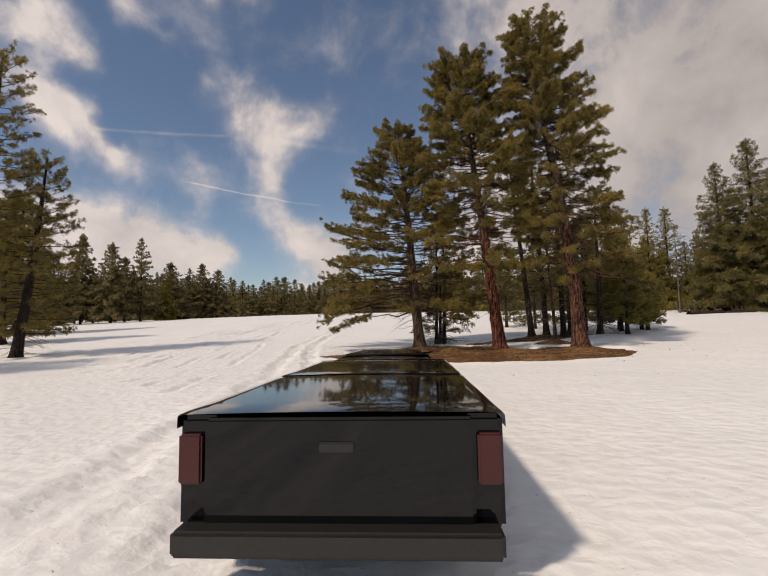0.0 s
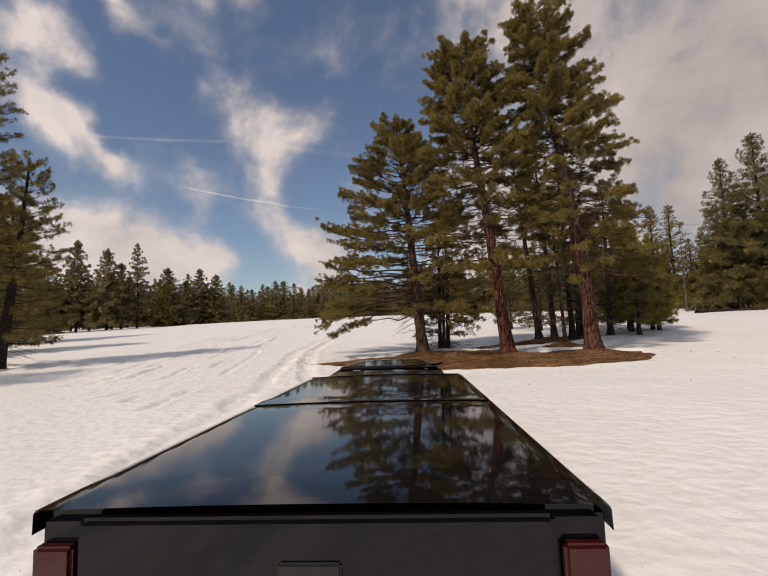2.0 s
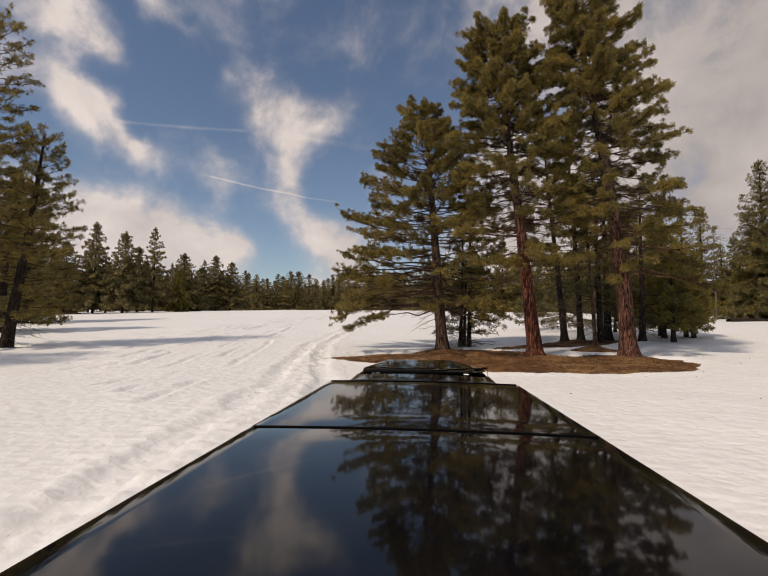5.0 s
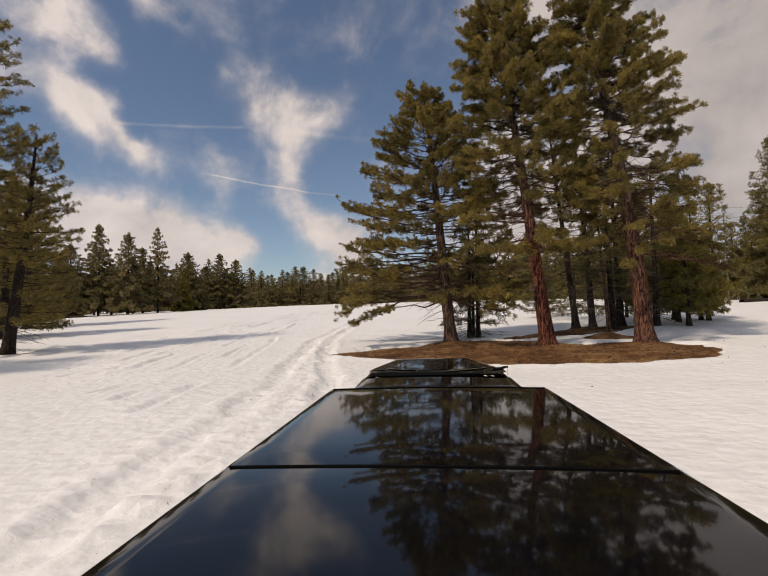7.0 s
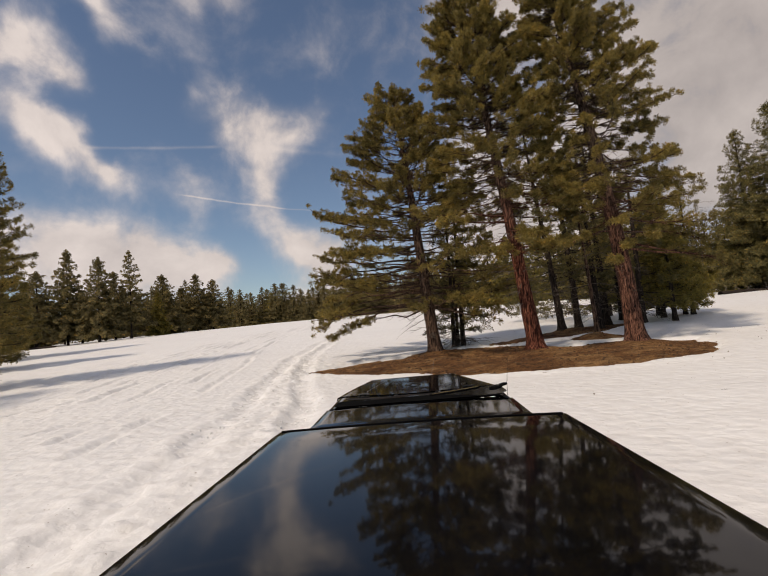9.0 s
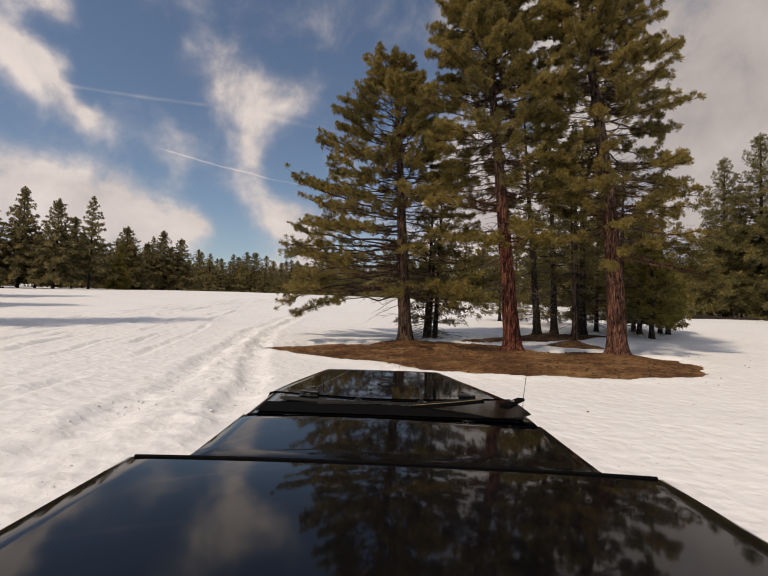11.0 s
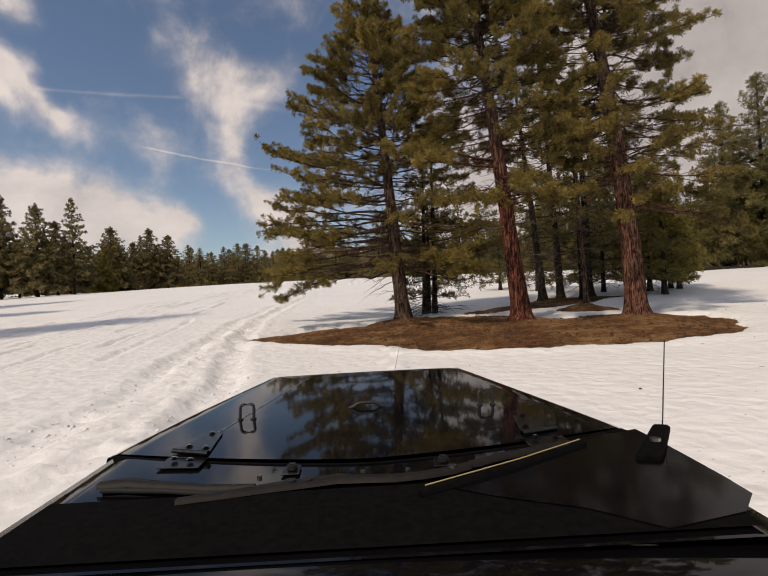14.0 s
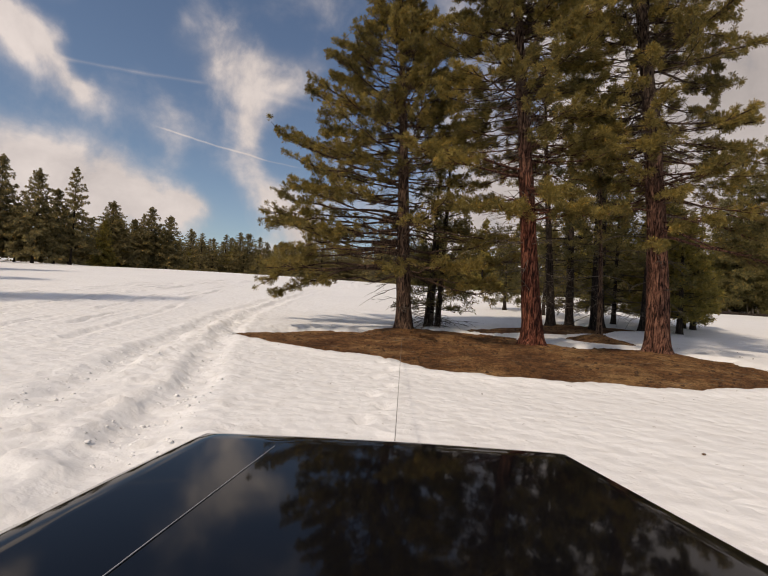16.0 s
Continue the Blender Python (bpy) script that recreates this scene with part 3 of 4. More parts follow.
def put(ob, x, y, sink=0.05, turn=0.0, scale=1.0, duff=False):
    z = float(duff_height(np.float64(x), np.float64(y)) if duff else snow_height(np.float64(x), np.float64(y)))
    ob.matrix_basis = pose(x, y, z - sink, 0, 0, turn) @ Matrix.Diagonal((scale, scale, scale, 1))
    return ob


def put_copy(ob, x, y, turn, scale, height=1.0, sink=0.05, label="", wide=1.0):
    z = float(snow_height(np.float64(x), np.float64(y)))
    c = copy_thing(ob, pose(x, y, z - sink, 0, 0, turn))
    c.scale = (scale * wide, scale * wide, scale * height)
    if label:
        tagged(c, label)
    return c


# ---- the grove ----
def cone(top, low, power=0.8, squash=0.0, side=0.0, face=0.0):
    """Limb length: top at the tip, low at the crown's foot; side: longer towards the azimuth face."""
    def reach(f, az):
        return (top + (low - top) * (1 - f) ** power) * (1 + side * math.cos(az - radians(face))) * (1 - squash * max(0.0, 0.25 - f) * 4)
    return reach


GROVE = "pines of the grove"
NEAR = dict(near=True, needles=70, width=0.105, size=0.155, spread=0.6, twig_len=0.95, tuft_from=0.62, low_bare=0.16, bare_twigs=4.0, low_gap=0.42)
t1 = pine("pine_tree", 11, 11.8, 0.265, 1.9, cone(0.6, 4.6, 0.78, side=0.14, face=185), lean=(-0.95, 0.0), limbs=200, twigs=8.0, tufts=2.3, bark=BARK_BROWN, leaf=NEEDLES,
          droop=8, rise=24, bow_up=12.0, base_limbs=[(2.3, 188, 4.9, -2, -34), (2.1, 205, 4.3, -4, -34), (3.0, 172, 4.8, 2, -24), (2.6, 196, 4.2, 4, -40), (4.0, 182, 4.6, 4, 6), (5.0, 196, 4.4, 6, 8), (3.3, 180, 4.5, 2, -18), (3.7, 200, 4.4, 2, -12), (2.7, 180, 4.4, 0, -28)], dead=26,
          gap=0.06, inner=0.40, open_side=0.45, label="tall pine with brown bark and low sweeping limbs in bare soil", group=GROVE, **NEAR)
put(t1, 1.85, 23.9, duff=True)
t2 = pine("pine_tree", 23, 13.5, 0.265, 5.0, cone(0.85, 2.6, 0.45, squash=0.2), lean=(-1.40, 0.0), limbs=225, twigs=8.4, tufts=2.3, bark=BARK_RED, leaf=NEEDLES,
          droop=6, rise=20, bow_up=12.0, base_limbs=[(3.7, 212, 2.3, -2, -14), (3.6, 248, 1.9, -4, -12), (3.9, 322, 1.8, -4, -12), (4.0, 235, 2.6, -4, -18), (4.4, 262, 2.2, -4, -22), (4.7, 215, 3.0, 0, -10), (4.3, 285, 1.7, -6, -14), (5.0, 190, 3.6, 4, 0), (3.6, 236, 2.5, 0, -12), (3.5, 268, 2.2, 0, -12), (3.7, 290, 2.2, 0, -10), (3.8, 252, 2.7, 0, -14)], dead=70,
          gap=0.06, inner=0.38, open_side=0.60, label="tall pine with flaking red bark and dead lower branches", group=GROVE, **NEAR)
put(t2, 5.2, 20.7, duff=True)
t3 = pine("pine_tree", 37, 14.9, 0.30, 4.4, cone(0.75, 2.7, 0.5, squash=0.15, side=0.20, face=0), lean=(-1.9, 0.0), limbs=255, twigs=8.2, tufts=2.3, bark=BARK_OLD, leaf=NEEDLES,
          droop=8, rise=20, bow_up=12.0, base_limbs=[(3.4, 255, 1.7, -4, -12), (3.7, 290, 2.0, -4, -14), (4.6, 270, 2.0, 0, -6), (4.0, 200, 2.4, -6, -14), (3.6, 350, 3.4, -8, -14), (3.3, 12, 3.6, -8, -18), (4.2, 250, 2.2, -2, -10), (3.0, 225, 1.8, -6, -16), (3.9, 30, 3.4, -4, -14)], dead=30,
          gap=0.05, inner=0.38, open_side=0.50, sweep=1.5, label="largest pine of the grove with thick furrowed brown trunk", group=GROVE, **NEAR)
put(t3, 8.6, 20.2, duff=True)
for seed, x, y, H, r, cf, rc, ln, nl in ((41, 9.0, 28.0, 11.5, 0.17, 3.0, 2.2, -0.9, 60), (42, 10.0, 28.3, 12.0, 0.17, 2.6, 2.2, -0.4, 60), (43, 11.9, 29.2, 11.0, 0.2, 2.2, 2.4, 0.0, 60),
                                         (44, 10.8, 27.6, 9.5, 0.16, 2.2, 2.0, -0.2, 50), (45, 12.7, 27.0, 8.5, 0.15, 1.6, 2.0, 0.2, 50)):
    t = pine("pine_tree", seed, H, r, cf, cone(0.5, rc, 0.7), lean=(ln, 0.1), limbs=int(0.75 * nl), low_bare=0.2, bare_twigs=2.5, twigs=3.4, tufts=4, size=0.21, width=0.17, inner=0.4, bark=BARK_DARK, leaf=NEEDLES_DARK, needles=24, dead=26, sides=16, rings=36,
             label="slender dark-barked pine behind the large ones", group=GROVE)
    put(t, x, y, duff=y > 24 and x < 12)
pole = pine("pine_tree", 51, 7.0, 0.075, 3.0, cone(0.2, 0.9, 0.7), lean=(-0.25, 0), limbs=22, twigs=2.2, tufts=3, bark=BARK_BROWN, leaf=NEEDLES, needles=14, dead=10, sides=12, rings=30,
            label="thin brown-stemmed young pine among larger trunks", group=GROVE)
put(pole, 8.75, 23.5, duff=True)
for seed, x, y, H, r, rc in ((61, 2.85, 25.1, 6.6, 0.09, 1.25), (62, 3.3, 25.3, 7.2, 0.10, 1.4), (63, 3.15, 26.0, 4.8, 0.08, 1.1)):
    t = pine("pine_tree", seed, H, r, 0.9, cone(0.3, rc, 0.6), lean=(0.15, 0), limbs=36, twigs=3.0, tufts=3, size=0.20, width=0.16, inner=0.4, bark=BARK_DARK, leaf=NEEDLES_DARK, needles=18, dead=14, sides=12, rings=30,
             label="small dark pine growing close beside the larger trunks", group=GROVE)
    put(t, x, y, duff=True)
for seed, x, y, H, rc in ((71, 15.0, 29.0, 6.6, 1.5), (72, 15.9, 31.0, 6.9, 1.6), (73, 14.2, 26.8, 5.0, 1.5), (74, 17.0, 29.6, 3.7, 1.2), (75, 13.4, 30.5, 7.8, 1.8), (76, 16.9, 30.1, 3.4, 1.1)):
    t = pine("young_pine", seed, H, 0.10, 0.7, cone(0.2, rc, 0.75), limbs=66, twigs=3.6, tufts=5, size=0.21, width=0.17, bark=BARK_DARK, leaf=NEEDLES_YOUNG, needles=20, sides=12, rings=24, rise=34, droop=4,
             label="bushy yellow-green young pine in snow", group="young pines beside the grove")
    put(t, x, y)

for seed, x, y, H, rc in ((171, 11.2, 34.0, 5.0, 1.5), (173, 14.8, 34.5, 4.6, 1.4), (176, 9.9, 37.0, 4.4, 1.3)):
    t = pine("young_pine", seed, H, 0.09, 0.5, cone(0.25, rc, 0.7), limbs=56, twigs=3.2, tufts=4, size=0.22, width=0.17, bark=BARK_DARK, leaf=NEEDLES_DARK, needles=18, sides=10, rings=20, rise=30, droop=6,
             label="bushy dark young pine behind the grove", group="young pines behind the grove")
    put(t, x, y)

# ---- pines on the sunny side ----
SIDE = "pines at the field's edge"
l1 = pine("pine_tree", 81, 10.6, 0.26, 1.3, cone(0.6, 2.7, 0.65), lean=(1.2, 0), limbs=100, twigs=4.6, tufts=3, size=0.18, width=0.14, needles=34, inner=0.40, spread=0.7, bark=BARK_DARK, leaf=NEEDLES, dead=14, gap=0.06,
          label="dark pine with bare lower limbs in open snow", group=SIDE)
put(l1, -19.0, 23.8, duff=True)
l0 = pine("pine_tree", 82, 15.6, 0.30, 4.5, cone(0.8, 2.7, 0.6), lean=(0.9, 0), limbs=105, twigs=4.4, tufts=3, size=0.18, width=0.14, needles=34, inner=0.40, spread=0.7, bark=BARK_DARK, leaf=NEEDLES, dead=8, gap=0.06,
          label="tall dark pine standing over its shadow on snow", group=SIDE)
put(l0, -19.9, 22.3)
l2 = pine("pine_tree", 83, 13.2, 0.36, 1.2, cone(0.8, 3.9, 0.7), limbs=100, twigs=2.8, tufts=6, size=0.30, width=0.18, bark=BARK_DARK, leaf=NEEDLES, dead=6, gap=0.05,
          label="broad dark pine with foliage down to the snow", group=SIDE)
put(l2, -35.0, 43.8)
put_copy(l2, -27.5, 33.0, 70, 0.80)
put_copy(l1, -31.0, 31.0, 200, 1.1)
# two unseen pines, added to cast the shadow bands on the left snow
put_copy(l1, -20.5, 11.0, 80, 1.05)
put_copy(l1, -22.0, 15.0, 300, 1.1)

# ---- far conifers, a few kinds repeated ----
def far_kind(name, seed, H, rc, cf, power, leaf, limbs=104, label="", size=0.58, needles=12, width=0.46, twigs=2.8):
    return pine(name, seed, H, 0.16, cf, cone(0.18, rc, power), limbs=limbs, twigs=twigs, tufts=3, size=size, needles=needles, width=width, inner=0.10, slim=0.56, pointed=True, bark=BARK_DARK, leaf=leaf, droop=20, rise=24, bow_up=10.0,
                sides=8, rings=12, gap=0.05, label=label, group="far conifers", category="conifer tree")


K1 = far_kind("conifer_tree", 91, 15.0, 3.9, 2.3, 0.85, NEEDLES_FAR, label="dark green conifer at the edge of the snow field")
K2 = far_kind("conifer_tree", 92, 13.0, 3.8, 1.7, 0.82, NEEDLES_FAR, label="dense conical conifer with foliage to the ground")
K3 = far_kind("conifer_tree", 93, 16.0, 3.6, 3.0, 0.85, NEEDLES_FAR, limbs=64, label="open layered conifer with tall bare stem")
K4 = far_kind("conifer_tree", 94, 12.0, 3.2, 0.6, 0.85, NEEDLES_YOUNG, label="lighter yellow-green conifer at the wood's edge")
for k, x, y, s in ((K1, -49.6, 75.0, 1.0), (K2, -44.7, 75.0, 1.02), (K3, -41.4, 78.0, 0.9), (K4, -39.0, 82.0, 0.62)):
    put(k, x, y, scale=s)
rng = random.Random(7)
for x, y, s in ((-53, 73, 0.9), (-57, 76, 0.9), (-62, 74, 1.0), (-66, 78, 1.0), (-47.5, 84, 0.8), (-41, 88, 0.85), (-44, 95, 0.80), (-41, 96, 0.7), (-46, 98, 0.75), (-38.5, 97, 0.78),
                (-72, 80, 1.1), (-60, 66, 0.8), (-65, 62, 0.9), (-52, 82, 0.7), (-36, 99, 0.8)):
    put_copy(rng.choice((K1, K2, K2, K4)), x, y, rng.uniform(0, 360), s, wide=1.35)
# wood behind the field: coarser trees
COARSE = dict(limbs=66, size=0.62, needles=6, width=0.60, twigs=2.3)
W1 = far_kind("conifer_tree", 101, 14.5, 3.9, 1.0, 0.85, NEEDLES_FAR, label="dark conifer in the wood behind the field", **COARSE)
W2 = far_kind("conifer_tree", 102, 12.5, 3.8, 0.6, 0.80, NEEDLES_FAR, label="dense dark conifer in the wood behind the field", **COARSE)
W3 = far_kind("conifer_tree", 103, 15.5, 3.4, 2.0, 0.90, NEEDLES_FAR, label="slender tall conifer in the wood behind the field", **COARSE)
W4 = far_kind("conifer_tree", 104, 11.5, 3.6, 0.5, 0.85, NEEDLES_YOUNG, label="olive-green conifer in the wood behind the field", **COARSE)
for k, x, y in ((W1, -80.0, 148.0), (W2, -77.0, 152.0), (W3, -74.0, 149.0), (W4, -71.0, 151.0)):
    put(k, x, y)
DENSE = (W1, W2, W2, W4, W2, W1, W3)
for i in range(105):
    u = i / 104
    x = -82 + 114 * u + rng.uniform(-1.2, 1.2)
    y = 150 + rng.uniform(-6, 12) + 8 * math.sin(u * 5)
    put_copy(rng.choice(DENSE), x, y, rng.uniform(0, 360), rng.uniform(0.66, 0.98) * (1.10 - 0.25 * u), rng.uniform(0.9, 1.12), wide=1.5)
for i in range(60):
    u = i / 59
    put_copy(rng.choice(DENSE), -95 + 190 * u + rng.uniform(-2, 2), 176 + rng.uniform(-8, 12), rng.uniform(0, 360), rng.uniform(0.7, 1.05), wide=1.6)
for i in range(34):
    put_copy(rng.choice(DENSE), rng.uniform(-125, -56), rng.uniform(88, 136), rng.uniform(0, 360), rng.uniform(0.75, 1.0), wide=1.25)
# wood beyond the grove and along the rise
for i in range(34):
    u = i / 33
    put_copy(rng.choice((W1, W2, W3, W4, W4)), 6 + 40 * u + rng.uniform(-2, 2), 92 - 26 * u + rng.uniform(-7, 7), rng.uniform(0, 360), rng.uniform(0.55, 1.0), wide=1.2)
# nearer conifers on the rise, with finer sprays
FINE = dict(limbs=190, size=0.36, needles=16, width=0.20, twigs=4.8)
E1 = far_kind("conifer_tree", 111, 15.0, 3.9, 1.2, 0.85, NEEDLES_DARK, label="tall full conifer on the snowy rise", **FINE)
E2 = far_kind("conifer_tree", 112, 13.0, 3.7, 0.8, 0.80, NEEDLES_DARK, label="dense conifer on the snowy rise", **FINE)
E3 = far_kind("conifer_tree", 113, 12.0, 2.7, 0.6, 0.85, NEEDLES_YOUNG, label="slender yellow-green conifer on the snowy rise", limbs=130, size=0.34, needles=14, width=0.22, twigs=4.2)
put(E1, 37.4, 50.0, scale=1.12)
put(E3, 35.2, 60.0, scale=1.15)
put(E2, 42.5, 47.5, scale=1.24)
for x, y, s, k in ((39.0, 62, 1.28, E3), (41.3, 62, 0.85, E3), (33.0, 62, 0.8, E3), (37.0, 64, 0.95, E3), (30.5, 60, 0.62, K2), (39.6, 48, 1.36, E1),
                   (45.5, 46, 1.3, E1), (36.0, 51.5, 0.6, E3), (48.5, 44.0, 1.15, E2), (41.0, 52.0, 0.9, E2), (26.0, 55.0, 0.55, E3), (51.0, 41.0, 1.0, K1)):
    put_copy(k, x, y, rng.uniform(0, 360), 0.92 * s, wide=1.2)
snag = pine("bare_conifer", 95, 9.6, 0.07, 9.8, cone(0.1, 0.3), limbs=4, bark=DEAD_WOOD, leaf=NEEDLES_FAR, dead=40, sides=10, rings=20, label="bare grey dead conifer in front of the wood", category="conifer tree")
put(snag, 33.0, 51.0)


# ---- fallen logs at the wood's edge ----
def fallen_log(x, y, length, r, turn, seed):
    rng = np.random.default_rng(seed)
    t = Tubes()
    n = 9
    u = np.linspace(-0.5, 0.5, n)
    pts = np.stack([u * length, 0.05 * length * np.sin(2.5 * u + seed), 0.04 * length * u + rng.normal(0, 0.01, n)], -1)
    t.add(pts, r * (1 - 0.5 * (u + 0.5)) * rng.uniform(0.92, 1.08, n), 10)
    root = new("fallen_log")
    part("stem", t.mesh("stem", BARK_DARK), BARK_DARK, root)
    for i in range(7):   # snapped branches
        k = rng.integers(1, n - 1)
        d = unit(np.array([rng.uniform(-0.4, 0.6), rng.uniform(-1, 1), rng.uniform(0.3, 1.0)])) * rng.uniform(0.4, 1.1)
        b = Tubes()
        b.add([pts[k], pts[k] + d * 0.5, pts[k] + d], [0.035, 0.025, 0.01], 5)
        part("branch", b.mesh("branch", DEAD_WOOD), DEAD_WOOD, root)
    root.matrix_basis = pose(x, y, float(snow_height(np.float64(x), np.float64(y))) + 0.3 * r, 0, 0, turn)
    return tagged(root, "dark fallen log half sunk in snow", "log", "fallen logs")


for x, y, length, r, turn, seed in ((32.6, 46.2, 4.5, 0.28, 12, 1), (36.0, 46.5, 3.0, 0.2, -20, 2), (-50.0, 70.0, 4.0, 0.25, 8, 3), (-57.0, 74.0, 3.5, 0.22, -15, 4), (-39.0, 49.0, 3.0, 0.2, 20, 5)):
    fallen_log(x, y, length, r, turn, seed)


# ---- the off-road pickup, standing on the last stretch of the walk ----
PAINT = plain_material("black_gloss_paint", (0.004, 0.004, 0.005), 0.06, spec=0.08, grain=0.3, scale=3.0, coat=0.50)
# pale grey: the light caught along the hood's crease, put into the colour
CREASE = plain_material("crease_glint", (0.42, 0.42, 0.44), 0.6, spec=0.2, grain=0.3, scale=9.0)
PLASTIC = plain_material("black_plastic", (0.012, 0.0115, 0.011), 0.5, grain=0.3, scale=40)
RUBBER = plain_material("tyre_rubber", (0.016, 0.016, 0.017), 0.8, spec=0.3)
STEEL = plain_material("worn_steel", (0.30, 0.29, 0.27), 0.35, metal=1.0)
ROPE = plain_material("grey_winch_rope", (0.20, 0.195, 0.185), 0.7, grain=0.3, scale=120)
COVER = plain_material("black_vinyl", (0.004, 0.004, 0.005), 0.10, spec=0.2, grain=0.25, scale=8)
HINGE = plain_material("satin_black_paint", (0.007, 0.007, 0.007), 0.22, grain=0.3, scale=30)
PIN = plain_material("dark_worn_steel", (0.07, 0.068, 0.065), 0.28, metal=1.0, grain=0.4, scale=60)
VENT = plain_material("matt_black_vent", (0.005, 0.005, 0.005), 0.85, spec=0.03, grain=0.4, scale=60)
WIPER = plain_material("wiper_black", (0.014, 0.012, 0.011), 0.6, spec=0.2, grain=0.3, scale=50)
LENS = plain_material("dark_red_lens", (0.05, 0.004, 0.004), 0.15)
EDGE = plain_material("tan_blade_edge", (0.42, 0.32, 0.14), 0.4)
HOOD_SLOPE = 0.0895
VEHICLE = pose(-0.014, 6.944, -0.026, -4.00, -0.50, -3.30)   # frame of the hood
LEVEL = VEHICLE.inverted() @ pose(-0.014, 6.944, -0.026, 0, 0, -3.30)   # from the level chassis to the hood's frame


def hood_z(y):
    return 1.165 + HOOD_SLOPE * (y - 1.05)


def loft(rows):
    """A bmesh skin over rows of points."""
    bm = bmesh.new()
    grid = [[bm.verts.new(p) for p in r] for r in rows]
    for r, s in zip(grid[:-1], grid[1:]):
        for a, b, c, d in zip(r[:-1], r[1:], s[1:], s[:-1]):
            bm.faces.new((a, b, c, d))
    for f in bm.faces:
        f.smooth = True
    bmesh.ops.recalc_face_normals(bm, faces=bm.faces[:])
    return bm


def slab(corners, thick, bevel=0.003):
    """A plate over a plan outline that lies on the hood's slope, raised by thick."""
    bm = bmesh.new()
    low = [bm.verts.new((x, y, hood_z(y) + dz)) for x, y, dz in corners]
    top = [bm.verts.new((x, y, hood_z(y) + dz + thick)) for x, y, dz in corners]
    bm.faces.new(top)
    bm.faces.new(low[::-1])
    n = len(corners)
    for i in range(n):
        bm.faces.new((low[i], low[(i + 1) % n], top[(i + 1) % n], top[i]))
    bmesh.ops.recalc_face_normals(bm, faces=bm.faces[:])
    bmesh.ops.bevel(bm, geom=bm.edges[:], offset=bevel, segments=1, affect="EDGES")
    return bm


def block(x0, x1, y0, y1, z0, z1, bevel=0.02, segments=2):
    bm = bmesh.new()
    bmesh.ops.create_cube(bm, size=1, matrix=Matrix.Translation(((x0 + x1) / 2, (y0 + y1) / 2, (z0 + z1) / 2)) @ Matrix.Diagonal((x1 - x0, y1 - y0, z1 - z0, 1)))
    bmesh.ops.bevel(bm, geom=bm.edges[:], offset=bevel, segments=segments, affect="EDGES")
    return bm


def disc(x, y, z, r, h, along="z", sides=14, bevel=0.0):
    bm = bmesh.new()
    turn = {"z": Matrix.Identity(4), "x": Matrix.Rotation(radians(90), 4, "Y"), "y": Matrix.Rotation(radians(90), 4, "X")}[along]
    bmesh.ops.create_cone(bm, cap_ends=True, segments=sides, radius1=r, radius2=r, depth=h, matrix=Matrix.Translation((x, y, z)) @ turn)
    if bevel:
        bmesh.ops.bevel(bm, geom=[e for e in bm.edges if len(e.link_faces) == 2 and e.calc_face_angle() > 1], offset=bevel, segments=2, affect="EDGES")
    return bm


def rod(pts, r, sides=8):
    t = Tubes()
    t.add(pts, [r] * len(pts) if isinstance(r, float) else r, sides)
    return t


def hood_rear(x):
    return 0.895 + 0.150 * min(1.0, (abs(x + 0.01) / 0.72) ** 1.5)


def hood_half(y):
    """Where the hood's shoulders lie at the length y: left and right."""
    u = (y - 1.04) / 0.97
    return -0.728 + 0.209 * max(u, 0) ** 1.25, 0.704 - 0.281 * max(u, 0) ** 1.10


